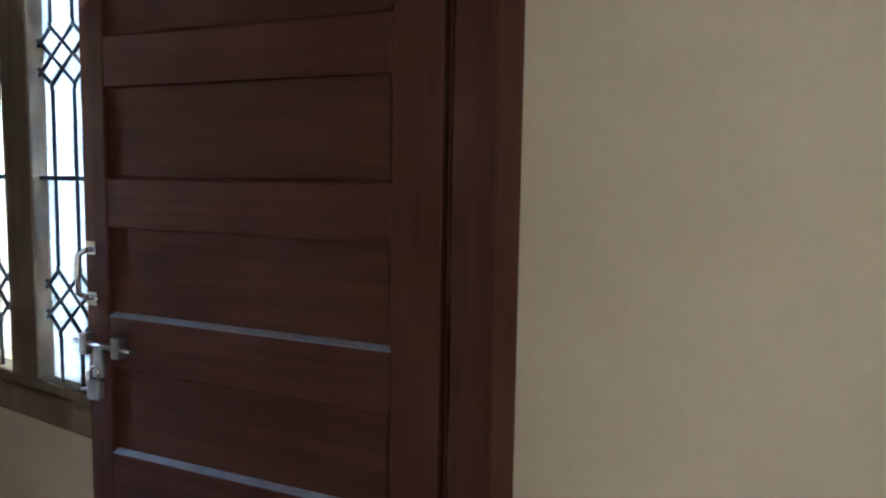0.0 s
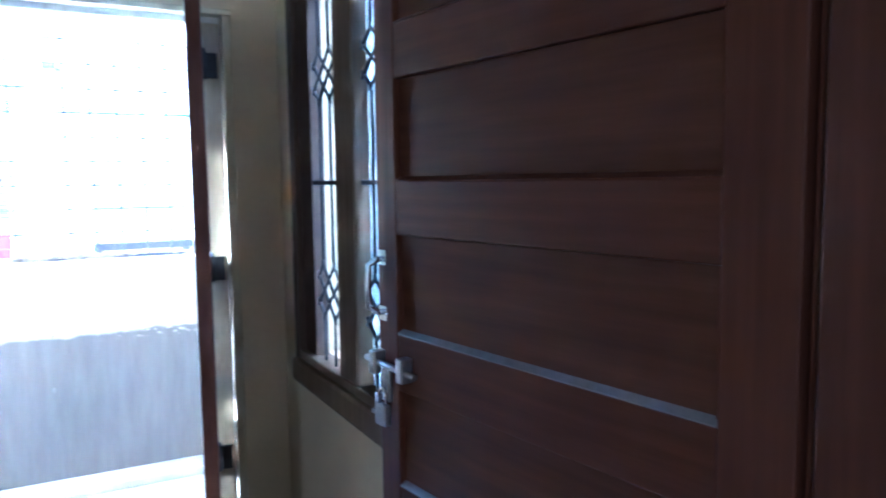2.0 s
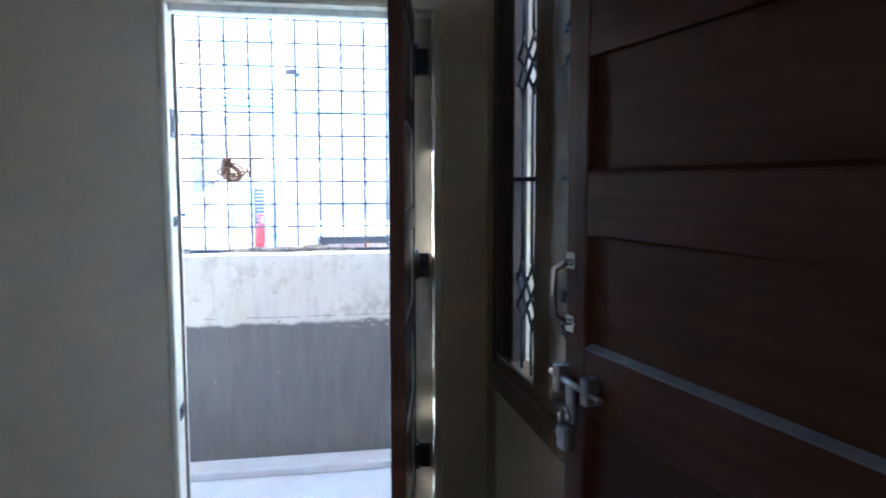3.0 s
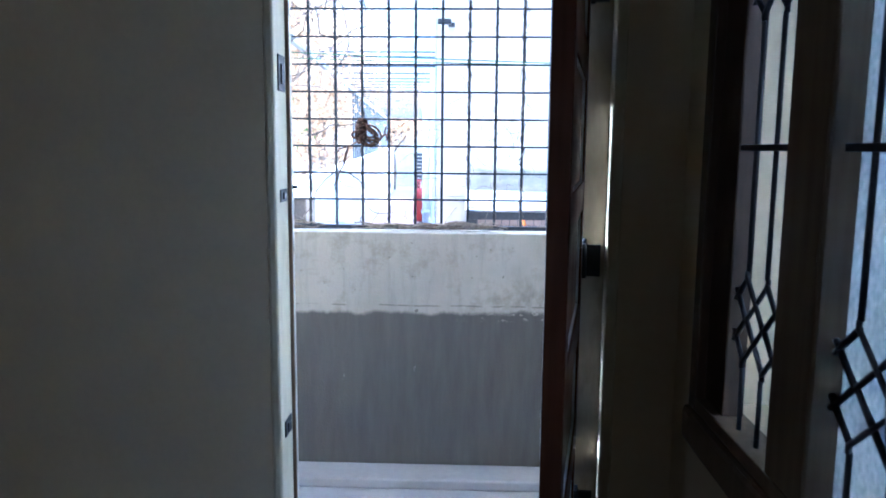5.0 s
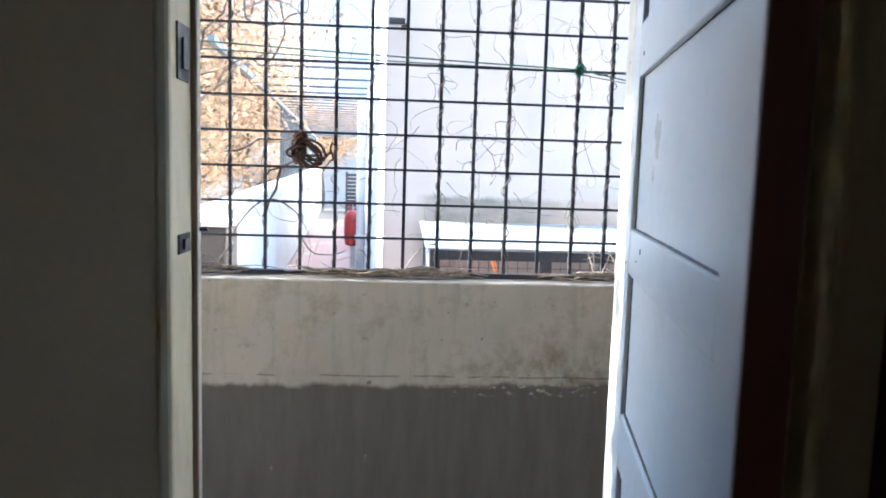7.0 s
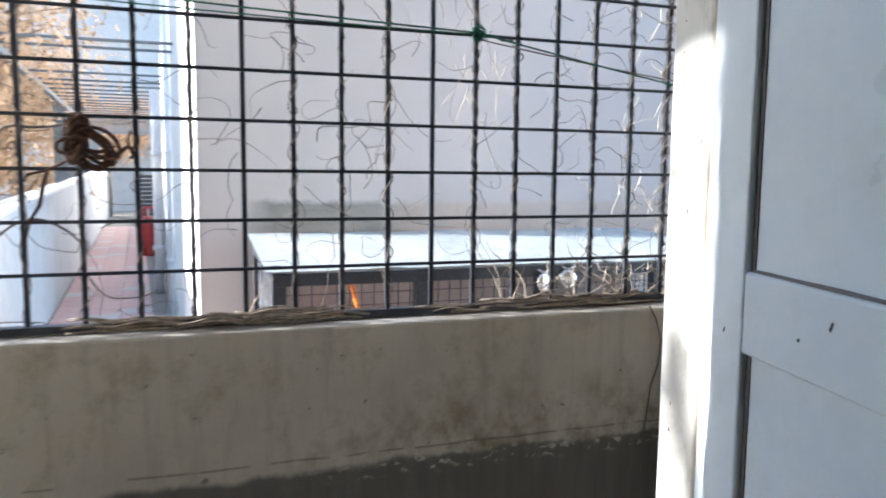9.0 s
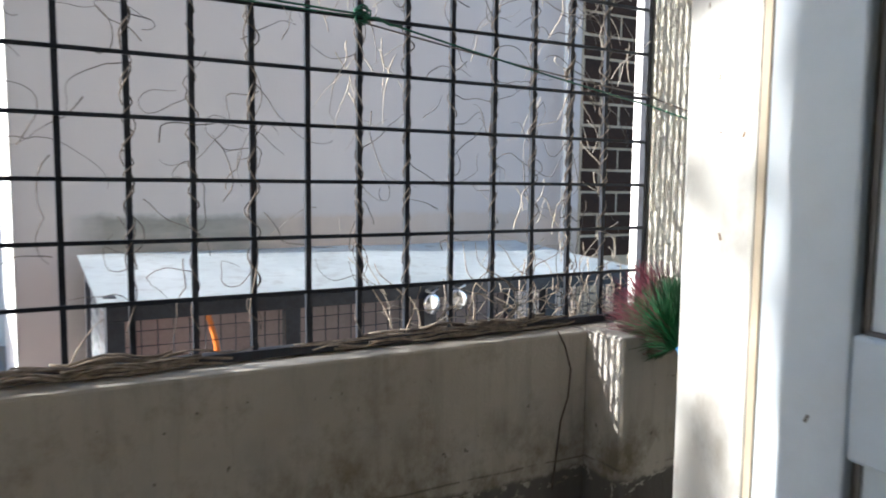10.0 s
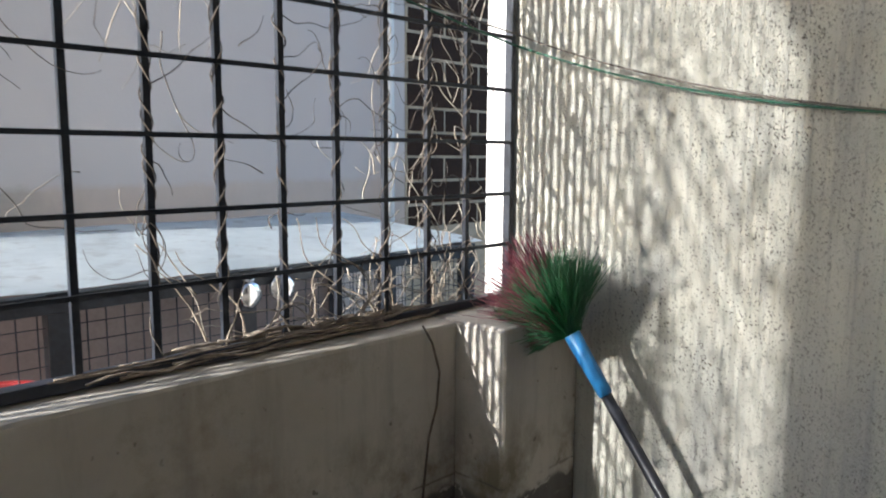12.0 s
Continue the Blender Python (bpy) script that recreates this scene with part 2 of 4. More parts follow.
    gaps = ramp(tree, noise_at(tree, v, 14, 3), [(0.40, (0, 0, 0)), (0.5, (1, 1, 1))])
    col = mixed(tree, maths(tree, "MULTIPLY", maths(tree, "MULTIPLY", line, gaps), 0.75), col, (0.09, 0.08, 0.07))
    tree.links.new(col, b.inputs["Base Color"])
    bumped(tree, b, maths(tree, "ADD", fine, maths(tree, "MULTIPLY", streak, 1.5)), 0.35, 0.003)
    return m


def facade_material():
    """Grey-lilac paint with a tide of damp that ends at a ragged peeled edge."""
    m, tree, b = material("stained_grey_lilac_facade", 0.88)
    v = coords(tree)
    sep = tree.nodes.new("ShaderNodeSeparateXYZ")
    tree.links.new(v, sep.inputs[0])
    cloud, fine = noise_at(tree, v, 1.2, 5), noise_at(tree, v, 60, 3)
    paint = ramp(tree, cloud, [(0.3, (0.48, 0.42, 0.395)), (0.7, (0.53, 0.465, 0.435))])
    paint = mixed(tree, ramp(tree, maths(tree, "MULTIPLY", sep.outputs["X"], 0.6), [(0.0, (0, 0, 0)), (1.0, (1, 1, 1))]), ramp(tree, cloud, [(0.3, (0.455, 0.43, 0.42)), (0.7, (0.51, 0.475, 0.46))]), paint)
    smear = noise_at(tree, coords(tree, (1, 1, 0.35)), 3.0, 7, 0.65)
    damp = ramp(tree, noise_at(tree, coords(tree, (0.5, 1, 1.5)), 5, 7, 0.65), [(0.35, (0.17, 0.175, 0.155)), (0.55, (0.29, 0.27, 0.235)), (0.72, (0.46, 0.38, 0.32))])
    far = ramp(tree, maths(tree, "ADD", maths(tree, "MULTIPLY_ADD", sep.outputs["X"], 1.1, -0.75), maths(tree, "MULTIPLY", smear, 0.6)), [(0.2, (0, 0, 0)), (0.65, (1, 1, 1))])
    damp = mixed(tree, far, damp, ramp(tree, smear, [(0.3, (0.44, 0.35, 0.29)), (0.7, (0.52, 0.43, 0.37))]))
    rag = maths(tree, "MULTIPLY", maths(tree, "SUBTRACT", noise_at(tree, v, 16, 6, 0.7), 0.5), 0.05)
    rise = maths(tree, "MULTIPLY", maths(tree, "SUBTRACT", noise_at(tree, v, 1.7, 2), 0.5), 0.05)
    top = maths(tree, "ADD", maths(tree, "ADD", sep.outputs["Z"], rag), rise)
    low = ramp(tree, maths(tree, "MULTIPLY_ADD", top, -40.0, 53.2), [(0.0, (0, 0, 0)), (1.0, (1, 1, 1))])
    side = ramp(tree, maths(tree, "ADD", maths(tree, "MULTIPLY_ADD", sep.outputs["X"], 6.0, -0.6), maths(tree, "MULTIPLY", smear, 1.0)), [(0.3, (0, 0, 0)), (1.0, (1, 1, 1))])
    patch = ramp(tree, smear, [(0.28, (0.75, 0.75, 0.75)), (0.55, (1, 1, 1))])
    mask = maths(tree, "MULTIPLY", maths(tree, "MULTIPLY", low, side), patch)
    tree.links.new(mixed(tree, mask, paint, damp), b.inputs["Base Color"])
    bumped(tree, b, maths(tree, "ADD", fine, mask), 0.2, 0.003)
    return m


def rough_plaster_material():
    """Cream-washed cement plaster with fine trowel drips, grit and clustered dark pits."""
    m, tree, b = material("rough_cream_cement_plaster", 0.92, spec=0.2)
    v = coords(tree)
    broad = noise_at(tree, coords(tree, (5, 5, 0.9)), 2.2, 4, 0.5)
    drips = noise_at(tree, coords(tree, (26, 26, 1.0)), 3.0, 3, 0.5)
    cloud = noise_at(tree, v, 4, 6, 0.6)
    grit = noise_at(tree, v, 190, 4, 0.7)
    pits = ramp(tree, noise_at(tree, v, 230, 2, 0.5), [(0.60, (0, 0, 0)), (0.66, (1, 1, 1))])
    zone = ramp(tree, noise_at(tree, v, 6, 4, 0.6), [(0.36, (0.10, 0.10, 0.10)), (0.66, (1, 1, 1))])
    scars = ramp(tree, noise_at(tree, coords(tree, (1, 1, 0.7)), 26, 5, 0.7), [(0.66, (0, 0, 0)), (0.74, (1, 1, 1))])
    col = ramp(tree, cloud, [(0.25, (0.62, 0.595, 0.51)), (0.75, (0.77, 0.75, 0.66))])
    col = mixed(tree, ramp(tree, broad, [(0.45, (0, 0, 0)), (0.7, (0.55, 0.55, 0.55))]), col, (0.42, 0.425, 0.40))
    col = mixed(tree, ramp(tree, drips, [(0.52, (0, 0, 0)), (0.72, (0.5, 0.5, 0.5))]), col, (0.40, 0.40, 0.375))
    col = mixed(tree, maths(tree, "MULTIPLY", pits, zone), col, (0.13, 0.11, 0.085))
    col = mixed(tree, maths(tree, "MULTIPLY", scars, 0.55), col, (0.20, 0.18, 0.15))
    tree.links.new(col, b.inputs["Base Color"])
    h = maths(tree, "ADD", maths(tree, "MULTIPLY", drips, 1.3), maths(tree, "SUBTRACT", maths(tree, "MULTIPLY", grit, 0.9), maths(tree, "MULTIPLY", pits, 0.9)))
    bumped(tree, b, h, 0.9, 0.009)
    return m


def frosted_glass_material(name):
    """Obscure glass: part scatters the daylight, part lets it through."""
    m, tree, b = material(name, 0.2)
    b.inputs["Transmission Weight"].default_value = 1.0
    b.inputs["IOR"].default_value = 1.2
    b.inputs["Base Color"].default_value = (0.90, 0.96, 0.98, 1)
    ripple = noise_at(tree, coords(tree, (1, 1, 0.7)), 95, 2)
    bumped(tree, b, ripple, 0.6, 0.004)
    milk = tree.nodes.new("ShaderNodeBsdfTranslucent")
    tree.links.new(ramp(tree, ripple, [(0.3, (0.62, 0.70, 0.74)), (0.7, (0.92, 0.96, 0.98))]), milk.inputs["Color"])
    mix = node(tree, "ShaderNodeMixShader", Fac=0.6)
    tree.links.new(b.outputs[0], mix.inputs[1])
    tree.links.new(milk.outputs[0], mix.inputs[2])
    tree.links.new(mix.outputs[0], tree.nodes["Material Output"].inputs["Surface"])
    return m


parapet_render = parapet_material()
rough_plaster = rough_plaster_material()
facade_paint = facade_material()
ripple_glass = frosted_glass_material("rippled_glass")


# ---------------------------------------------------------------- mesh helpers
def box(bm, lo, hi, bevel=0.0):
    r = bmesh.ops.create_cube(bm, size=1.0, matrix=Matrix.LocRotScale(
        [(a + b) / 2 for a, b in zip(lo, hi)], None, [abs(b - a) for a, b in zip(lo, hi)]))
    if bevel:
        edges = list({e for v in r["verts"] for e in v.link_edges})
        bmesh.ops.bevel(bm, geom=edges, offset=bevel, segments=2, profile=0.5, affect="EDGES")


def tube(bm, points, radius, sides=5, closed=False):
    """A round tube along points; radius is one number or one for each point."""
    pts = [Vector(p) for p in points]
    rad = radius if isinstance(radius, (list, tuple)) else [radius] * len(pts)
    rings = []
    side = Vector((0.31, 0.77, 0.55))
    n = len(pts)
    for i, p in enumerate(pts):
        a, c = (pts[(i - 1) % n], pts[(i + 1) % n]) if closed else (pts[max(i - 1, 0)], pts[min(i + 1, n - 1)])
        way = (c - a).normalized()
        side = side - way * side.dot(way)
        if side.length < 1e-5:
            side = way.orthogonal()
        side.normalize()
        up = way.cross(side)
        rings.append([bm.verts.new(p + (side * math.cos(k * math.tau / sides) + up * math.sin(k * math.tau / sides)) * rad[i]) for k in range(sides)])
    for i in range(n if closed else n - 1):
        a, c = rings[i], rings[(i + 1) % n]
        for k in range(sides):
            f = bm.faces.new((a[k], a[(k + 1) % sides], c[(k + 1) % sides], c[k]))
            f.smooth = True
    if not closed:
        bm.faces.new(rings[0][::-1])
        bm.faces.new(rings[-1])


def turned(bm, profile, place=(0, 0, 0), sides=24):
    """A lathed shape about the upright axis: rows of radius and height."""
    rings = [[bm.verts.new((place[0] + r * math.cos(k * math.tau / sides), place[1] + r * math.sin(k * math.tau / sides), place[2] + z)) for k in range(sides)] for r, z in profile]
    for a, c in zip(rings, rings[1:]):
        for k in range(sides):
            f = bm.faces.new((a[k], a[(k + 1) % sides], c[(k + 1) % sides], c[k]))
            f.smooth = True
    bm.faces.new(rings[0][::-1])
    bm.faces.new(rings[-1])


def mesh_of(bm, mat):
    bmesh.ops.recalc_face_normals(bm, faces=bm.faces)
    me = bpy.data.meshes.new("mesh")
    bm.to_mesh(me)
    bm.free()
    me.materials.append(mat)
    return me


def part(name, bm, mat, parent, label=""):
    ob = new(name, mesh_of(bm, mat))
    ob.parent = parent
    return tagged(ob, label)


def solid(name, bm, mat, label="", category="", group="", kind=""):
    return tagged(new(name, mesh_of(bm, mat)), label, category, group, kind)


def thing(name, label, category, m=None, group="", kind=""):
    ob = new(name)
    ob.empty_display_size = 0.1
    if m is not None:
        ob.matrix_world = m
    return tagged(ob, label, category, group, kind)


def boxes(*spans, bevel=0.0):
    bm = bmesh.new()
    for lo, hi in spans:
        box(bm, lo, hi, bevel)
    return bm


def box_part(name, lo, hi, mat, parent, bevel=0.003, label=""):
    return part(name, boxes((lo, hi), bevel=bevel), mat, parent, label)


# ---------------------------------------------------------------- the room
WALL_X = 0.71          # inner face of the wall with the window
WALL_Y = 1.285         # inner face of the wall to the balcony
OUT_Y = 1.40           # its outer face
CEIL = 2.75
solid("floor", boxes(((-3.2, -6.6, -0.12), (WALL_X + 0.16, OUT_Y, 0.0))), room_tile, "dark brown tiled floor of the room", "floor", kind="structure")
solid("ceiling", boxes(((-3.2, -6.6, CEIL), (WALL_X + 0.16, OUT_Y, CEIL + 0.12))), ceiling_paint, "white painted room ceiling", "ceiling", kind="structure")
# wall to the balcony, with the door opening
DX0, DX1, DH = -0.447, 0.540, 2.09
solid("wall_north", boxes(((-3.2, WALL_Y, 0), (DX0, OUT_Y, CEIL)), ((DX1, WALL_Y, 0), (WALL_X + 0.16, OUT_Y, CEIL)), ((DX0, WALL_Y, DH), (DX1, OUT_Y, CEIL))),
      cream_paint, "cream painted wall with the balcony doorway", "wall", kind="structure")
# wall with the window and the wooden door
WY0, WY1, WZ0, WZ1 = -0.02, 0.91, 0.865, 2.09
EY0, EY1, EH = -1.115, -0.02, 2.13
x0, x1 = WALL_X, WALL_X + 0.16
solid("wall_east", boxes(((x0, -6.6, 0), (x1, EY0, CEIL)), ((x0, WY1, 0), (x1, WALL_Y, CEIL)), ((x0, WY0, 0), (x1, WY1, WZ0)),
                         ((x0, WY0, WZ1), (x1, WY1, CEIL)), ((x0, EY0, EH), (x1, EY1, CEIL))),
      cream_paint, "cream painted wall with a window beside the door", "wall", kind="structure")
solid("wall_south", boxes(((-3.2, -6.76, 0), (x1, -6.6, CEIL))), cream_paint, "plain cream painted wall", "wall", kind="structure")
# the opening is cut for the added daylight lamp
solid("wall_west", boxes(((-3.36, -6.76, 0), (-3.2, -4.85, CEIL)), ((-3.36, -4.35, 0), (-3.2, OUT_Y, CEIL)), ((-3.36, -4.85, 0), (-3.2, -4.35, 0.9)), ((-3.36, -4.85, 2.1), (-3.2, -4.35, CEIL))), cream_paint, "plain cream painted wall", "wall", kind="structure")

# window beside the door: wooden frame, mullion, sill, iron grille, panes
window = thing("window_1", "brown wooden window with ornamental black iron grille", "window", kind="structure")
fx0, fx1 = 0.635, 0.7095
box_part("frame_jamb", (fx0, -0.02, WZ0), (fx1, 0.03, WZ1), window_wood, window)
box_part("shutter_stile", (0.655, 0.745, WZ0 + 0.03), (0.700, 0.862, WZ1 - 0.05), dark_wood, window, 0.004, "dark brown casement stile")
# far jamb takes the dark wood colour to paint the shade on it
box_part("frame_jamb", (fx0, 0.862, WZ0), (fx1, 0.91, WZ1), dark_wood, window, 0.003, "far jamb, its shade painted as dark wood")
box_part("frame_head", (fx0, 0.03, WZ1 - 0.05), (fx1, 0.862, WZ1), window_wood, window)
box_part("frame_sill", (fx0, 0.03, WZ0), (fx1, 0.862, WZ0 + 0.03), window_wood, window)
box_part("mullion", (fx0, 0.333, WZ0 + 0.03), (fx1, 0.475, WZ1 - 0.05), window_wood, window, 0.006)
box_part("window_board", (0.624, -0.02, WZ0 - 0.085), (0.7095, 0.925, WZ0 - 0.002), window_wood, window, 0.012, "light brown sill board")


def grille_pane(y0, y1, bars):
    """Two upright rods that cross into a chain of diamonds above and below, with one level rod between."""
    x, r = 0.665, 0.0052
    zb, zt = WZ0 + 0.03, WZ1 - 0.05
    a, c = bars
    p = c - a
    for lo, hi in ((1.035, 1.205), (1.70, 1.853)):
        step = (hi - lo) / 4
        left, right = max(y0 + 0.006, a - p * 0.62), min(y1 - 0.006, c + p * 0.62)
        bm = bmesh.new()
        # rods that zigzag through the crossing, and the short ends that meet the frame
        tube(bm, [(x + 0.002, a, hi + 0.012), (x + 0.002, a, hi), (x + 0.002, a + p, lo + 2 * step), (x + 0.002, a + p * 0.5, lo + step), (x + 0.002, a, lo), (x + 0.002, a, lo - 0.012)], r, 6)
        tube(bm, [(x - 0.002, c, hi + 0.012), (x - 0.002, c, hi), (x - 0.002, a, lo + 2 * step), (x - 0.002, a + p * 0.5, lo + step), (x - 0.002, c, lo), (x - 0.002, c, lo - 0.012)], r, 6)
        for edge, b in ((left, a), (right, c)):
            f = abs(edge - b) / p
            way = 1 if edge > b else -1
            tube(bm, [(x, b, hi), (x, b + way * f * p, hi - f * 2 * step)], r, 6)
            tube(bm, [(x, b, lo), (x, b + way * f * p, lo + f * 2 * step)], r, 6)
            tube(bm, [(x, b, lo + 2 * step), (x, b + way * f * p, lo + 2 * step + f * 2 * step)], r, 6)
            tube(bm, [(x, b, lo + 2 * step), (x, b + way * f * p, lo + 2 * step - f * 2 * step)], r, 6)
        part("diamond_lattice", bm, black_metal, window)
    for y in bars:
        for z0, z1 in ((zb, 1.024), (1.216, 1.689), (1.864, zt)):
            bm = bmesh.new()
            tube(bm, [(x, y, z0), (x, y, z1)], r, 6)
            part("grille_bar", bm, black_metal, window)
    box_part("cross_bar", (x - 0.006, y0, 1.449), (x + 0.006, y1, 1.461), black_metal, window, 0.001)


grille_pane(0.475, 0.745, (0.585, 0.675))
grille_pane(0.03, 0.333, (0.160, 0.262))
glass = box_part("pane", (0.683, 0.03, WZ0 + 0.03), (0.688, 0.333, WZ1 - 0.05), ripple_glass, window, 0, "rippled obscure glass")
glass.visible_shadow = False

# wooden door, standing a little open, in its frame
door_frame = thing("door_frame", "dark brown wooden door frame", "door frame", kind="structure")
box_part("jamb", (0.622, -1.115, 0), (0.80, -1.030, EH), wood_up, door_frame, 0.004)
box_part("hinge_strip", (0.640, -1.0295, 0), (0.664, -1.009, EH - 0.07), wood_up, door_frame, 0.002)
box_part("rebate_lip", (0.6655, -1.0295, 0), (0.80, -0.975, EH - 0.07), wood_up, door_frame, 0.003)
box_part("jamb", (0.622, -0.12, 0), (0.80, -0.022, EH), wood_up, door_frame, 0.004)
box_part("head", (0.622, -1.030, EH - 0.07), (0.80, -0.12, EH), wood_flat, door_frame, 0.004)
HINGE = Vector((0.628, -1.006, 0.0))
door_yaw = 8.5
wooden_door = thing("wooden_door", "dark brown varnished six-panel wooden door standing ajar", "door", pose(HINGE.x, HINGE.y, 0, 0, 0, 90 + door_yaw))
# local x runs from the hinge to the free edge, local y towards the room
LW = 0.870
T = 0.036
panel_spans = [(0.237, 0.432), (0.541, 0.737), (0.847, 1.042), (1.157, 1.353), (1.458, 1.653), (1.756, 1.952)]
box_part("stile", (0, -T, 0.012), (0.098, 0, 2.055), wood_up, wooden_door, 0.003)
box_part("stile", (LW - 0.069, -T, 0.012), (LW, 0, 2.055), wood_up, wooden_door, 0.003)
zs = [0.012] + [z for s in panel_spans for z in s] + [2.055]
for a, c in zip(zs[0::2], zs[1::2]):
    box_part("rail", (0.098, -T, a), (LW - 0.069, -0.0005, c), wood_flat, wooden_door, 0.003)
for a, c in panel_spans:
    bm = bmesh.new()
    box(bm, (0.091, -0.025, a - 0.006), (LW - 0.062, -0.014, c + 0.006))
    panel = part("panel", bm, wood_panel, wooden_door)
    bm = bmesh.new()
    prof = [(-0.0145, a + 0.009), (-0.0145, a - 0.001), (0.0, a - 0.001), (0.0, a + 0.001)]
    ends = [[bm.verts.new((x, y, z)) for y, z in prof] for x in (0.098, LW - 0.069)]
    for k in range(4):
        bm.faces.new((ends[0][k], ends[0][(k + 1) % 4], ends[1][(k + 1) % 4], ends[1][k]))
    bm.faces.new(ends[0][::-1])
    bm.faces.new(ends[1])
    # lower ledges carry the sky reflection as colour, upper ones plain wood
    part("panel_ledge", bm, sheen_ledge if a < 1.2 else wood_flat, panel, "sloping ledge under the panel, sky sheen painted pale" if a < 1.2 else "")
    bm = bmesh.new()
    ends = [[bm.verts.new((0.098 + dx, y, z)) for dx, y in ((-0.001, -0.0145), (0.009, -0.0145), (0.001, 0.0), (-0.001, 0.0))] for z in (a + 0.010, c)]
    for k in range(4):
        bm.faces.new((ends[0][k], ends[0][(k + 1) % 4], ends[1][(k + 1) % 4], ends[1][k]))
    bm.faces.new(ends[0][::-1])
    bm.faces.new(ends[1])
    part("panel_bevel", bm, wood_up, panel)
handle = bmesh.new()
hx = LW - 0.020
tube(handle, [(hx, 0.0, 1.195), (hx, 0.016, 1.197), (hx + 0.002, 0.034, 1.208), (hx + 0.002, 0.037, 1.25), (hx + 0.002, 0.034, 1.292), (hx, 0.016, 1.302), (hx, 0.0, 1.304)], 0.0065, 8)
box(handle, (hx - 0.014, 0, 1.178), (hx + 0.014, 0.004, 1.208), 0.001)
box(handle, (hx - 0.014, 0, 1.291), (hx + 0.014, 0.004, 1.321), 0.001)
part("handle", handle, chrome, wooden_door, "steel pull handle")
bolt = bmesh.new()
tube(bolt, [(LW + 0.022, 0.017, 1.098), (LW - 0.150, 0.017, 1.088)], 0.0065, 8)
for bx in (LW - 0.012, LW - 0.11):
    box(bolt, (bx - 0.011, 0, 1.070), (bx + 0.011, 0.027, 1.118), 0.003)
box(bolt, (LW - 0.062, 0.01, 1.02), (LW - 0.036, 0.02, 1.093), 0.003)
part("sliding_bolt", bolt, steel, wooden_door, "steel sliding bolt")
staple = bmesh.new()
tube(staple, [(LW - 0.02, 0.0, 1.03), (LW - 0.02, 0.022, 1.03), (LW - 0.02, 0.022, 1.0), (LW - 0.02, 0, 1.0)], 0.004, 6)
tube(staple, [(LW - 0.03, 0.0, 0.99), (LW + 0.012, 0.012, 0.985)], 0.005, 6)
part("staple", staple, steel, wooden_door, "steel staple")
padlock = thing("padlock", "small steel padlock hanging from the door bolt", "padlock", wooden_door.matrix_world @ pose(LW - 0.05, 0.026, 0.0))
box_part("lock_body", (-0.018, -0.008, 0.974), (0.018, 0.009, 1.017), steel, padlock, 0.004)
bm = bmesh.new()
tube(bm, [(-0.011, 0, 1.014), (-0.011, 0, 1.038), (-0.005, 0, 1.048), (0.005, 0, 1.048), (0.011, 0, 1.038), (0.011, 0, 1.014)], 0.004, 8)
part("shackle", bm, chrome, padlock)

# balcony doorway frame
frame2 = thing("door_frame", "cream painted wooden frame of the balcony doorway", "door frame", kind="structure")
JF, JS = WALL_Y - 0.004, 1.345
bm = boxes(((DX0, JF, 0), (DX0 + 0.028, 1.418, DH - 0.022)), bevel=0.008)
part("jamb", bm, frame_paint, frame2)
box_part("stop", (DX0, 1.4185, 0), (DX0 + 0.0385, 1.442, DH - 0.045), outer_frame_paint, frame2, 0.003)
box_part("stop_edge", (DX0 + 0.0282, 1.410, 0), (DX0 + 0.0385, 1.418, DH - 0.045), edge_wood, frame2, 0.001, "bare brown wood edge")
box_part("jamb", (DX1 - 0.034, JF, 0), (DX1, 1.334, DH - 0.022), frame_paint, frame2, 0.006)
box_part("stop", (0.412, 1.335, 0), (DX1, OUT_Y + 0.003, DH - 0.045), outer_frame_paint, frame2, 0.004)
box_part("stop_edge", (0.412, 1.327, 0), (DX1 - 0.0345, 1.334, DH - 0.045), rebate_paint, frame2, 0.001, "dirty tan painted rebate")
box_part("head", (DX0, JF, DH - 0.022), (DX1, JS, DH), frame_paint, frame2, 0.004)
box_part("head_stop", (DX0, JS, DH - 0.045), (DX1, OUT_Y + 0.004, DH), outer_frame_paint, frame2, 0.003)
rnd = random.Random(41)
for k in range(26):
    z, y = rnd.uniform(0.5, 2.0), rnd.uniform(1.339, 1.395)
    bm = bmesh.new()
    box(bm, (0.4114, y, z), (0.4124, y + rnd.uniform(0.0006, 0.002), z + rnd.uniform(0.002, 0.006)))
    bmesh.ops.rotate(bm, verts=bm.verts, cent=(0.412, y, z), matrix=Matrix.Rotation(rnd.uniform(-0.6, 0.6), 3, "X"))
    part("paint_chip", bm, edge_wood, frame2, "small brown chip in the paint")
# plates are black all over, which paints the shade of the recess
for z, tall in ((1.655, 0.10), (1.31, 0.036), (0.615, 0.05)):
    bm = boxes(((DX0 + 0.028, 1.318, z - tall / 2), (DX0 + 0.032, 1.390, z + tall / 2)), ((DX0 + 0.0315, 1.340, z - tall * 0.3), (DX0 + 0.036, 1.370, z + tall * 0.25)), bevel=0.001)
    part("strike_plate", bm, black_metal, frame2, "worn metal strike plate, black for its dark recess")
bm = bmesh.new()
tube(bm, [(DX0 + 0.0385, 1.43, 1.33), (DX0 + 0.054, 1.43, 1.33)], 0.005, 6)
part("nail", bm, black_metal, frame2)

# balcony door: dark varnish on its room side, white enamel outside, swung into the room
HX, HY = 0.441, 1.3105
door2 = thing("balcony_door", "panelled balcony door, white outside and dark brown inside, swung open", "door", pose(HX, HY, 0, 0, 0, -100.6))
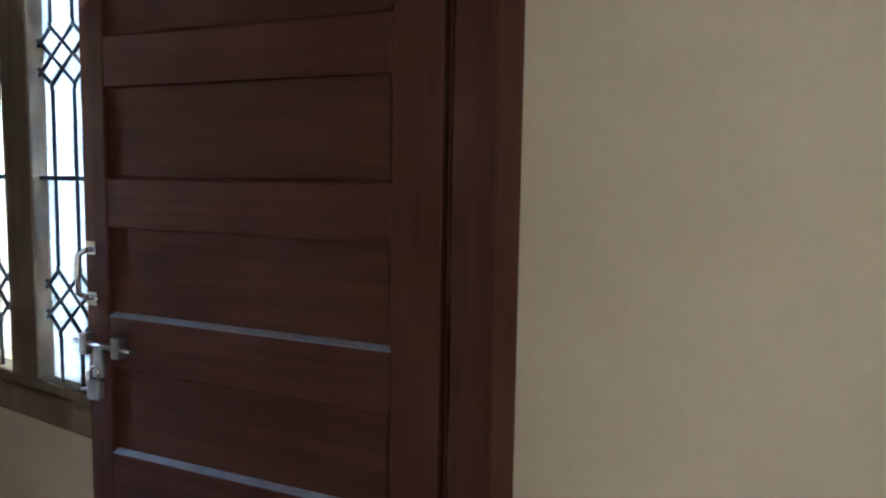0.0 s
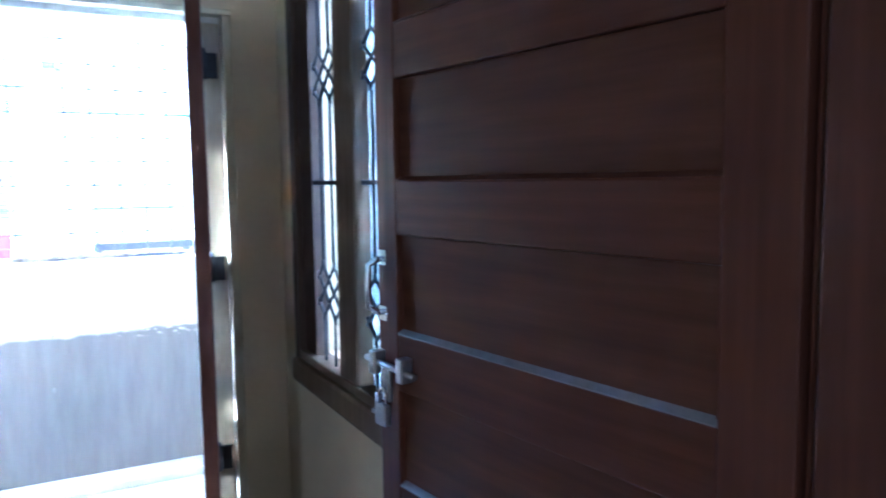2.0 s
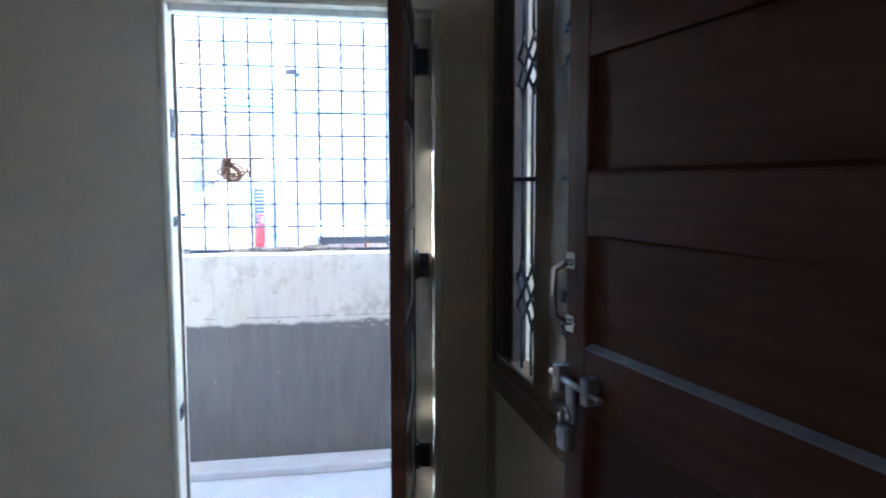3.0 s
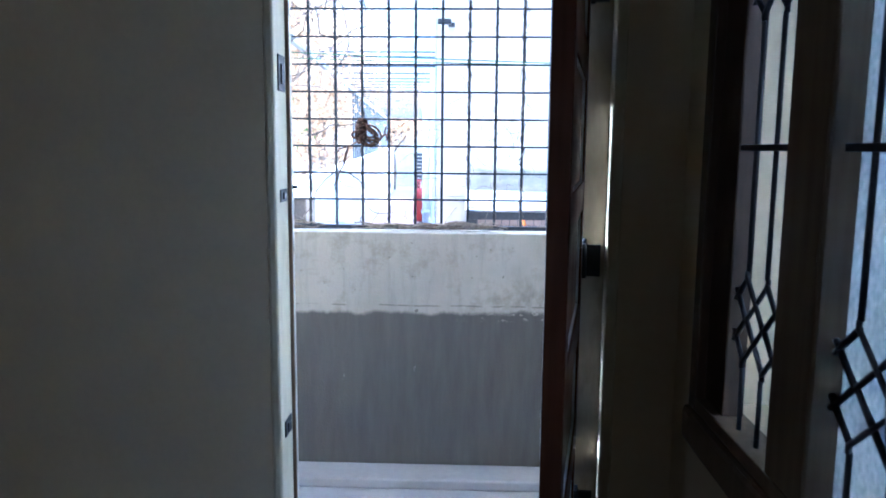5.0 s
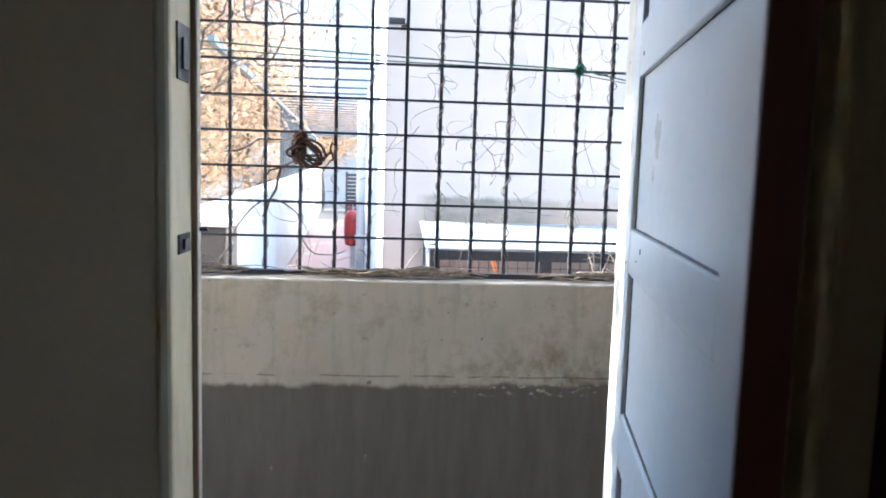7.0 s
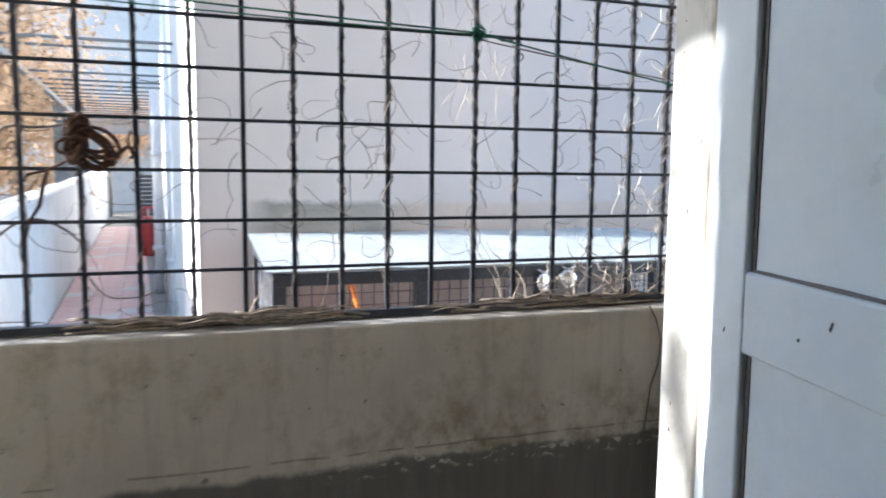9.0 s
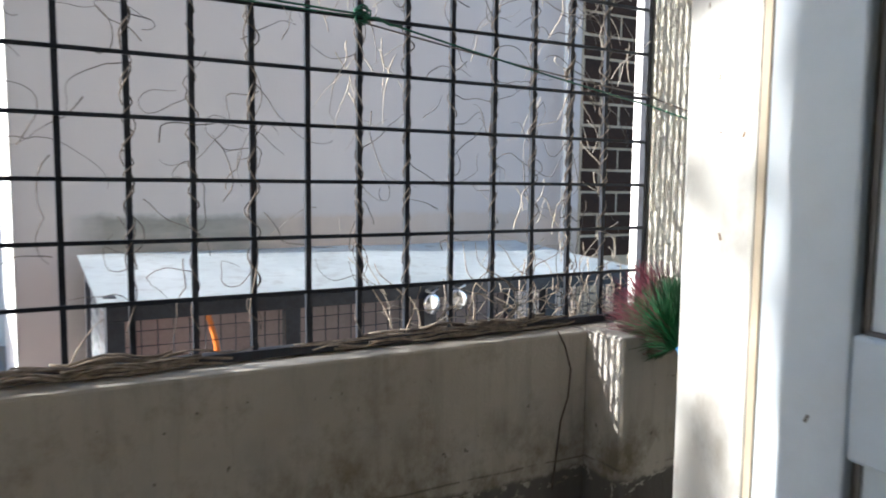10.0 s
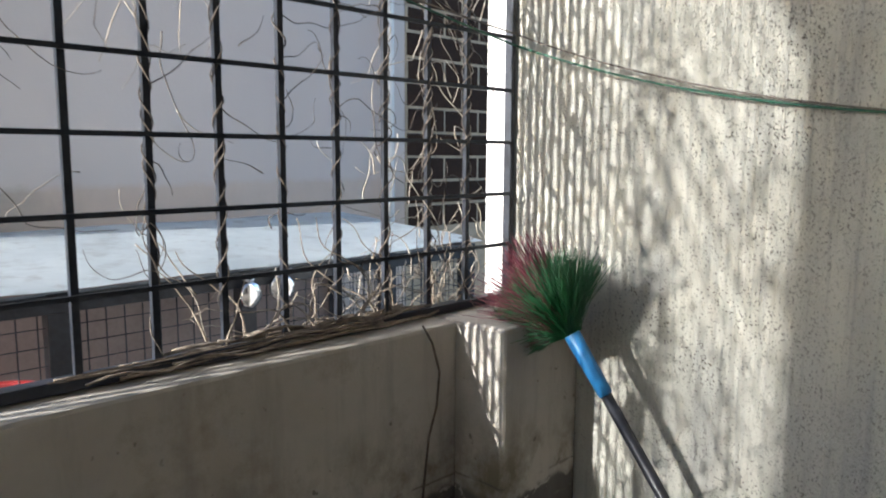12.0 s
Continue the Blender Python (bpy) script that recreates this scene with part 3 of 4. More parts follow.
# local x runs from the hinge to the free edge; the side at local y = -BT is the white outer side
BW, BT, SK = 0.79, 0.041, 0.006
spans2 = [(0.36, 0.59), (0.69, 0.93), (1.03, 1.285), (1.365, 1.628), (1.72, 1.945)]
S0, S1 = 0.078, BW - 0.09
for name, x0, x1 in (("stile", 0, S0), ("stile", S1, BW)):
    box_part(name, (x0, -BT, 0.012), (x1, -SK, 2.045), white_enamel, door2, 0.003)
    box_part("inner_stile", (x0 + 0.001, -SK, 0.013), (x1 - 0.001, 0, 2.044), wood_up, door2, 0.002, "dark varnished room-side face")
zs = [0.012] + [z for s in spans2 for z in s] + [2.045]
for a, c in zip(zs[0::2], zs[1::2]):
    box_part("rail", (S0, -BT + 0.0005, a), (S1, -SK, c), white_enamel, door2, 0.003)
    box_part("inner_rail", (S0, -SK, a + 0.001), (S1, -0.0006, c - 0.001), wood_flat, door2, 0.002, "dark varnished room-side face")
for a, c in spans2:
    leaf_panel = box_part("panel", (S0 - 0.005, -BT + 0.009, a - 0.005), (S1 + 0.005, -0.016, c + 0.005), white_enamel, door2, 0.001)
    box_part("inner_panel", (S0 - 0.005, -0.016, a - 0.005), (S1 + 0.005, -0.012, c + 0.005), wood_panel, door2, 0, "dark varnished room-side face")
    # upright strips paint the stile's shadow dark; the ridge below is dirt
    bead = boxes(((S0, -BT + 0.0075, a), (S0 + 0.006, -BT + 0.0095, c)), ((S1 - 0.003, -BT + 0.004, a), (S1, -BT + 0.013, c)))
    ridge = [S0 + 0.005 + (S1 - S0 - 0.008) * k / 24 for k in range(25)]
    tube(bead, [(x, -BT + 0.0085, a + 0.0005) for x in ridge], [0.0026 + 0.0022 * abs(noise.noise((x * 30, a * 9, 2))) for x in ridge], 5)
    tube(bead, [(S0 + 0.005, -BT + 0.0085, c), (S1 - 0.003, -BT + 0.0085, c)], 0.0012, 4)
    part("bead", bead, groove_dirt_and_shade, leaf_panel, "groove bead round the panel, dirt and shadow in its colour")
box_part("edge_strip", (BW, -BT + 0.001, 0.013), (BW + 0.004, -0.001, 2.044), wood_up, door2, 0.001, "dark varnished door edge")
for cx, cz, ln in ((0.205, 1.335, 0.008), (0.165, 1.318, 0.003), (0.33, 0.975, 0.007), (0.12, 1.66, 0.006), (0.045, 1.30, 0.006), (0.05, 0.82, 0.008)):
    bm = bmesh.new()
    box(bm, (cx, -BT - 0.0006, cz), (cx + 0.0018, -BT + 0.001, cz + ln))
    bmesh.ops.rotate(bm, verts=bm.verts, cent=(cx, 0, cz), matrix=Matrix.Rotation(radians(18 + 900 * cx % 30), 3, "Y"))
    part("paint_chip", bm, dark_wood, door2, "small dark chip in the paint")
for z in (0.40, 1.137, 1.89):
    bm = bmesh.new()
    tube(bm, [(-0.010, 0.004, z - 0.05), (-0.010, 0.004, z + 0.05)], 0.009, 8)
    tube(bm, [(-0.010, 0.004, z + 0.05), (-0.010, 0.004, z + 0.062)], 0.006, 8)
    box(bm, (-0.004, -0.030, z - 0.045), (0.0, 0.002, z + 0.045), 0.0005)
    box(bm, (-0.026, 0.002, z - 0.045), (-0.010, 0.050, z + 0.045), 0.0005)
    part("hinge", bm, black_metal, door2, "dark iron hinge")

# ---------------------------------------------------------------- the balcony
BX0, BX1 = -2.4, 1.42
solid("balcony_floor", boxes(((BX0, OUT_Y, -0.12), (BX1, 2.52, 0.0))), floor_stone, "pale stone balcony floor", "floor", kind="structure")
solid("balcony_curb", boxes(((BX0, 2.212, 0.0), (1.16, 2.378, 0.045)), bevel=0.008), floor_stone, "low cement curb along the parapet foot", "curb", kind="structure")
bm = bmesh.new()
box(bm, (BX0, 2.38, -0.12), (1.168, 2.52, 1.09), 0.008)
box(bm, (1.168, 2.255, -0.12), (1.419, 2.52, 1.092), 0.008)
solid("parapet", bm, parapet_render, "whitewashed cement parapet with a grey unpainted lower half", "parapet", kind="structure")
solid("wall_balcony_end", boxes(((BX1, OUT_Y, 0), (BX1 + 0.15, 2.475, 3.05))), rough_plaster, "rough cream cement plaster wall with dark pits", "wall", kind="structure")
# unseen end wall; its opening is cut to let sun reach the door frame
solid("wall_balcony_west", boxes(((BX0 - 0.15, OUT_Y, 0), (BX0, 2.52, 1.1)), ((BX0 - 0.15, 1.97, 1.1), (BX0, 2.52, 3.05)), ((BX0 - 0.15, OUT_Y, 2.66), (BX0, 1.97, 3.05))), outside_white, "white plaster balcony end wall, unseen, opening cut for the sun", "wall", kind="structure")
solid("balcony_ceiling", boxes(((BX0 - 0.15, OUT_Y, 3.05), (BX1 + 0.15, 2.56, 3.17))), ceiling_paint, "white plaster balcony ceiling", "ceiling", kind="structure")

CELL, GY = 0.115, 2.45
grille = thing("balcony_grille", "black iron square-mesh grille above the parapet", "grille", kind="")
GX0, GX1, GZ0, GZ1 = -2.38, 1.400, 1.105, 3.0
for j in range(-16, 16):
    gx = (j - 4) * CELL
    box_part("upright_bar", (gx - 0.0055, GY - 0.004, GZ0), (gx + 0.0055, GY + 0.006, GZ1), black_metal, grille, 0)
for r in range(1, 17):
    gz = 1.11 + r * CELL
    box_part("cross_bar", (GX0, GY - 0.0085, gz - 0.004), (GX1, GY - 0.0045, gz + 0.004), black_metal, grille, 0)
box_part("bottom_rail", (GX0, GY - 0.012, 1.094), (GX1, GY + 0.016, 1.112), black_metal, grille, 0.001)
box_part("top_rail", (GX0, GY - 0.012, GZ1), (GX1, GY + 0.016, GZ1 + 0.03), black_metal, grille, 0.001)
box_part("end_post", (GX1, GY - 0.010, 1.094), (GX1 + 0.014, GY + 0.010, GZ1 + 0.03), black_metal, grille, 0.001)

solid("wall_upper_storey", boxes(((BX0 - 0.15, 1.9, 3.18), (1.57, 2.5, 7.0))), outside_white, "white plastered upper wall of the house", "wall", kind="structure")
# covered passage outside the window and the wooden door
solid("wall_passage", boxes(((2.0, -6.6, -0.05), (2.15, OUT_Y - 0.01, 2.9))), outside_white, "white plastered wall of the covered passage", "wall", kind="structure")
solid("pier_passage", boxes(((WALL_X + 0.161, OUT_Y - 0.175, -0.05), (1.999, OUT_Y - 0.01, 2.9))), mortar_grey, "grey cement pier beside the window", "pier", kind="structure")
# unseen ceiling, added and sized to cut daylight behind the window
solid("shade_ceiling_passage", boxes(((WALL_X + 0.161, -6.6, 2.55), (1.74, 0.30, 2.65)), ((WALL_X + 0.161, 0.30, 2.55), (1.96, OUT_Y - 0.18, 2.65))), ceiling_paint, "white passage ceiling, unseen, sized to cut the daylight", "ceiling", kind="structure")
solid("floor_passage", boxes(((WALL_X + 0.161, -6.6, -0.05), (2.0, OUT_Y - 0.18, 0.0))), floor_stone, "pale stone passage floor", "floor", kind="structure")
# out-of-view wall, added to keep the sun out of the west opening
solid("sun_block_wall_west", boxes(((-4.35, -6.7, -0.05), (-4.2, 1.7, 4.2))), outside_white, "plain white wall, unseen, added to block the sun", "wall", kind="structure")
# ---------------------------------------------------------------- outside
solid("ground", boxes(((-400, -300, -0.30), (400, 600, -0.05))), ground_earth, "dusty earth ground", "ground", kind="structure")


def prism(bm, outline, z0, z1):
    low = [bm.verts.new((x, y, z0)) for x, y in outline]
    high = [bm.verts.new((x, y, z1)) for x, y in outline]
    bm.faces.new(low[::-1])
    bm.faces.new(high)
    n = len(outline)
    for k in range(n):
        bm.faces.new((low[k], low[(k + 1) % n], high[(k + 1) % n], high[k]))


house = thing("neighbour_house", "grey-lilac painted neighbouring house with a white side wall", "house", kind="structure")
bm = bmesh.new()
prism(bm, [(-0.09, 3.90), (2.40, 3.90), (2.40, 6.0), (-0.06, 6.0)], -0.05, 5.6)
part("front_wall", bm, facade_paint, house)
bm = bmesh.new()
prism(bm, [(-0.094, 3.896), (-0.062, 6.0), (-0.19, 6.3)], -0.05, 5.62)
part("side_wall", bm, outside_white, house, "sunlit white side wall")
bm = bmesh.new()
tube(bm, [(2.27, 3.85, -0.05), (2.27, 3.85, 2.6), (2.27, 3.85, 5.5)], 0.017, 12)
part("drain_pipe", bm, pipe_plastic, house, "grey-white plastic drain pipe")
lamp = thing("wall_lamp", "small dark wall lamp on the house corner", "lamp")
bm = bmesh.new()
box(bm, (-0.085, 3.80, 2.19), (0.0, 3.84, 2.222), 0.006)
box(bm, (-0.02, 3.84, 2.185), (0.02, 3.90, 2.205), 0.003)
part("lamp_body", bm, black_plastic, lamp)

# brick wall beyond the house
brick_wall = thing("wall_brick", "dark brown brick wall with pale mortar joints", "wall", kind="structure")
part("mortar_bed", boxes(((2.401, 3.897, -0.05), (3.6, 4.1, 4.0))), mortar, brick_wall, "pale mortar")
solid("white_column", boxes(((1.565, 2.598, -0.05), (1.70, 2.66, 3.2)), bevel=0.004), outside_white, "white plastered column", "column", kind="structure")
solid("wall_outer_end", boxes(((1.571, 2.05, -0.05), (1.70, 2.597, 3.2))), outside_white, "white plastered outer wall", "wall", kind="structure")
BL, BH, JT = 0.230, 0.100, 0.013
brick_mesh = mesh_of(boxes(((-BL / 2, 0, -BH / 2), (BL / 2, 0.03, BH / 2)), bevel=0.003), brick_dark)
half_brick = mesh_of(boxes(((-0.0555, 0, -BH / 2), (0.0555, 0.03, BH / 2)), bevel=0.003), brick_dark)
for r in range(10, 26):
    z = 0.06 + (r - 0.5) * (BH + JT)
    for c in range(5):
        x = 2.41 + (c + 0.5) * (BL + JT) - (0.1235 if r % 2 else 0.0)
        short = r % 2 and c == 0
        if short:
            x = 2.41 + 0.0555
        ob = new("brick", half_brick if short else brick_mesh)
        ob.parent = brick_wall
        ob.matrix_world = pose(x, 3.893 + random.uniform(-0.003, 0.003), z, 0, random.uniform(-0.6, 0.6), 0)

# cage for gas cylinders
cage = thing("cylinder_cage", "black mesh cage with a galvanised sheet top", "cage")
cx0, cx1, cy0, cy1, cz = 0.12, 1.95, 3.05, 3.84, 1.138
bm = bmesh.new()
n1, n2 = 40, 14
grid = [[None] * (n2 + 1) for _ in range(n1 + 1)]
for i in range(n1 + 1):
    for k in range(n2 + 1):
        x, y = cx0 - 0.02 + (cx1 - cx0 + 0.05) * i / n1, cy0 - 0.012 + (cy1 - cy0 + 0.017) * k / n2
        dent = 0.006 * noise.noise((x * 3, y * 3, 0)) + 0.05 * (k / n2)
        lip = -0.004 if k == 0 else 0
        grid[i][k] = bm.verts.new((x, y, cz + dent + lip + (0.004 * noise.noise((x * 9, 5, 0)) if k < 2 else 0)))
for i in range(n1):
    for k in range(n2):
        bm.faces.new((grid[i][k], grid[i + 1][k], grid[i + 1][k + 1], grid[i][k + 1])).smooth = True
bmesh.ops.solidify(bm, geom=bm.faces[:], thickness=0.004)
part("top_sheet", bm, galvanised, cage, "dented galvanised top sheet")
for x in (cx0, 0.60, 1.06, 1.55, cx1 - 0.04):
    box_part("front_post", (x, cy0, -0.05), (x + 0.045, cy0 + 0.04, cz - 0.012), black_metal, cage, 0.002)
for x in (cx0, cx1 - 0.04):
    box_part("back_post", (x, cy1 - 0.04, -0.05), (x + 0.04, cy1, cz + 0.03), black_metal, cage, 0.002)
box_part("front_rail", (cx0, cy0 - 0.004, cz - 0.055), (cx1, cy0 + 0.036, cz - 0.014), black_metal, cage, 0.002)
box_part("side_rail", (cx0 - 0.002, cy0 + 0.04, cz - 0.03), (cx0 + 0.03, cy1 - 0.04, cz + 0.005), black_metal, cage, 0.002)
box_part("side_rail", (cx1 - 0.03, cy0 + 0.04, cz - 0.03), (cx1, cy1 - 0.04, cz + 0.005), black_metal, cage, 0.002)


def wire_panel(a, c, along, pitch, mat, r=0.0016):
    """A panel of crossed wires between two corners, along x or along y."""
    bm = bmesh.new()
    k = 0 if along == "x" else 1
    n = int((c[k] - a[k]) / pitch)
    for i in range(n + 1):
        p = list(a)
        p[k] = a[k] + i * pitch
        q = list(p)
        q[2] = c[2]
        tube(bm, [p, q], r, 4)
    for i in range(int((c[2] - a[2]) / pitch) + 1):
        p, q = list(a), list(c)
        p[2] = q[2] = a[2] + i * pitch
        tube(bm, [p, q], r, 4)
    part("mesh_panel", bm, mat, cage)


for xa, xc in ((cx0 + 0.045, 0.60), (0.645, 1.06), (1.105, 1.55), (1.595, cx1 - 0.04)):
    wire_panel((xa, cy0 + 0.02, 0.42), (xc, cy0 + 0.02, cz - 0.056), "x", 0.042, black_metal)
wire_panel((cx0 + 0.015, cy0 + 0.04, 0.30), (cx0 + 0.015, cy1 - 0.04, cz - 0.03), "y", 0.055, steel, 0.0009)
wire_panel((cx1 - 0.015, cy0 + 0.04, 0.30), (cx1 - 0.015, cy1 - 0.04, cz - 0.03), "y", 0.042, black_metal)
box_part("back_board", (cx0, cy1 - 0.006, 0.0), (cx1, cy1 - 0.001, cz + 0.01), varied("brown_back_board", (0.16, 0.12, 0.11), (0.24, 0.19, 0.17), 4, 0.8), cage, 0)


def gas_cylinder(m, label):
    ob = thing("gas_cylinder", label, "gas cylinder", m, "gas cylinders")
    bm = bmesh.new()
    turned(bm, [(0.12, 0.0), (0.14, 0.02), (0.155, 0.08), (0.16, 0.14), (0.16, 0.42), (0.15, 0.50), (0.11, 0.56), (0.05, 0.585), (0.03, 0.59)])
    part("body", bm, red_paint, ob)
    bm = bmesh.new()
    ring = [(0.105 * math.cos(a), 0.105 * math.sin(a), 0.72) for a in [i * math.tau / 20 for i in range(20)]]
    tube(bm, ring, 0.014, 8, True)
    for a in (0.3, 2.4, 4.5):
        box(bm, (0.105 * math.cos(a) - 0.012, 0.105 * math.sin(a) - 0.012, 0.54), (0.105 * math.cos(a) + 0.012, 0.105 * math.sin(a) + 0.012, 0.715), 0.003)
    part("collar", bm, red_paint, ob, "red steel carrying collar")
    bm = bmesh.new()
    turned(bm, [(0.018, 0.585), (0.022, 0.60), (0.022, 0.63), (0.014, 0.64), (0.014, 0.67), (0.024, 0.675), (0.024, 0.69), (0.01, 0.695)], sides=12)
    part("valve", bm, steel, ob, "dull brass-grey valve")
    return ob


gas_cylinder(pose(0.56, 3.32, 0.12), "red steel gas cylinder standing inside the cage")
solid("cylinder_plinth", boxes(((0.18, 3.12, -0.05), (1.9, 3.78, 0.12)), bevel=0.01), outside_paint, "low cement plinth inside the cage", "plinth", kind="structure")
hose = bmesh.new()
tube(hose, [(0.405, 3.30, 1.10), (0.42, 3.29, 1.06), (0.435, 3.29, 1.02), (0.452, 3.29, 0.95), (0.468, 3.29, 0.84), (0.475, 3.29, 0.74), (0.50, 3.29, 0.70), (0.53, 3.30, 0.70), (0.55, 3.32, 0.78)], 0.009, 8)
solid("gas_hose", hose, orange_rubber, "orange rubber gas hose inside the cage", "hose")


def hanging_disc(x, z, yaw):
    ob = thing("hanging_disc", "round shiny cap wired to the cage front", "cap", pose(x, 3.035, z, 0, 0, yaw), "shiny round caps")
    bm = bmesh.new()
    turned(bm, [(0.012, -0.004), (0.030, -0.002), (0.0355, 0.006), (0.030, 0.014), (0.012, 0.017)], sides=20)
    bmesh.ops.rotate(bm, verts=bm.verts, cent=(0, 0, 0), matrix=Matrix.Rotation(radians(90), 3, "X"))
    part("cap", bm, chrome, ob)
    bm = bmesh.new()
    tube(bm, [(-0.02, 0.005, 0.045), (0, -0.005, 0.034), (0.03, 0.005, 0.046)], 0.004, 6)
    part("clip", bm, steel, ob)


hanging_disc(1.076, 1.066, 12)
hanging_disc(1.172, 1.074, -18)

# the alley: paving, low wall, far wall, pipes, pergola, gate, cylinder
low_wall = thing("low_wall", "white painted low garden wall", "wall", kind="structure")
LEAN = -0.065          # the alley bears a little to the left


def along(x, y):
    return x + LEAN * (y - 4.05)


def sloped(bm, outline, lows, highs):
    """A block over an outline whose foot and top rise along it."""
    low = [bm.verts.new((x, y, z)) for (x, y), z in zip(outline, lows)]
    high = [bm.verts.new((x, y, z)) for (x, y), z in zip(outline, highs)]
    bm.faces.new(low[::-1])
    bm.faces.new(high)
    for k in range(4):
        bm.faces.new((low[k], low[(k + 1) % 4], high[(k + 1) % 4], high[k]))


bm = bmesh.new()
sloped(bm, [(along(-1.34, 4.72), 4.72), (along(-1.17, 4.72), 4.72), (along(-1.17, 26), 26), (along(-1.34, 26), 26)], [-0.05] * 4, [1.11, 1.11, 1.46, 1.46])
part("wall_body", bm, lime_wash, low_wall)
bm = bmesh.new()
sloped(bm, [(along(-1.36, 4.73), 4.73), (along(-1.155, 4.73), 4.73), (along(-1.155, 26), 26.01), (along(-1.36, 26), 26.01)], [1.111, 1.111, 1.461, 1.461], [1.142, 1.142, 1.492, 1.492])
part("coping", bm, outside_white, low_wall)
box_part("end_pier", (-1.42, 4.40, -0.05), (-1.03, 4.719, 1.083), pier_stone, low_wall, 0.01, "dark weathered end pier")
box_part("pier_cap", (-1.44, 4.38, 1.084), (-1.01, 4.725, 1.117), lime_wash, low_wall, 0.006)
bm = bmesh.new()
prism(bm, [(-0.30, 8.6), (3.0, 8.6), (3.0, 26), (-1.0, 26)], -0.05, 4.6)
solid("far_house", bm, outside_white, "white painted house along the alley", "house", kind="structure")
for x, y, r, top in ((-0.50, 9.9, 0.055, 2.35), (-0.345, 8.55, 0.03, 3.2)):
    bm = bmesh.new()
    tube(bm, [(x, y, -0.05), (x, y, top * 0.5), (x, y, top)], r, 12)
    for z in (0.5, 1.6):
        tube(bm, [(x, y, z), (x, y, z + 0.06)], r * 1.25, 12)
    solid("drain_pipe", bm, pipe_plastic, "white plastic drain pipe on the alley wall", "pipe", "alley drain pipes")
far_block = thing("far_building", "pale grey building far behind the trees", "building", kind="structure")
box_part("wall", (-15.0, 29.0, -0.05), (-0.9, 36.0, 8.6), far_paint, far_block, 0)
box_part("roof", (-15.3, 28.7, 8.6), (-0.7, 36.2, 8.9), far_paint, far_block, 0.02)
for z in (2.9, 5.8):
    box_part("string_course", (-15.04, 28.93, z), (-0.88, 28.999, z + 0.18), far_paint, far_block, 0)
pergola = thing("pergola", "blue-grey steel slatted roof and side bars over the alley", "pergola")
for y in [6.6, 7.0, 7.9, 8.7] + [9.4 + k * 0.5 for k in range(27)]:
    box_part("slat", (along(-1.30, y), y, 2.37), (min(-0.30 - 0.04 * (y - 8.6), -0.22) - 0.01, y + 0.03, 2.388), grey_metal, pergola, 0)
bm = bmesh.new()
prism(bm, [(along(-1.30, 5.4), 5.4), (along(-1.25, 5.4), 5.4), (along(-1.25, 23), 23), (along(-1.30, 23), 23)], 2.31, 2.368)
part("side_beam", bm, grey_metal, pergola)
for k in range(30):
    y = 11.0 + k * 0.4
    box_part("side_bar", (along(-1.29, y), y, 1.08 + 0.0164 * y), (along(-1.26, y), y + 0.03, 2.31), grey_metal, pergola, 0)
gate = thing("metal_gate", "dark blue-grey slatted metal gate in the alley", "gate")
box_part("gate_post", (-1.28, 18.4, -0.05), (-1.23, 18.46, 1.36), dark_recess, gate)
box_part("gate_post", (-0.86, 18.4, -0.05), (-0.81, 18.46, 1.36), dark_recess, gate)
for k in range(14):
    box_part("slat", (-1.23, 18.41, 0.03 + k * 0.093), (-0.86, 18.43, 0.105 + k * 0.093), dark_recess, gate, 0)
gas_cylinder(pose(-0.83, 13.9, 0.0), "dark red steel gas cylinder standing in the alley").scale = (1.0, 1.0, 1.12)

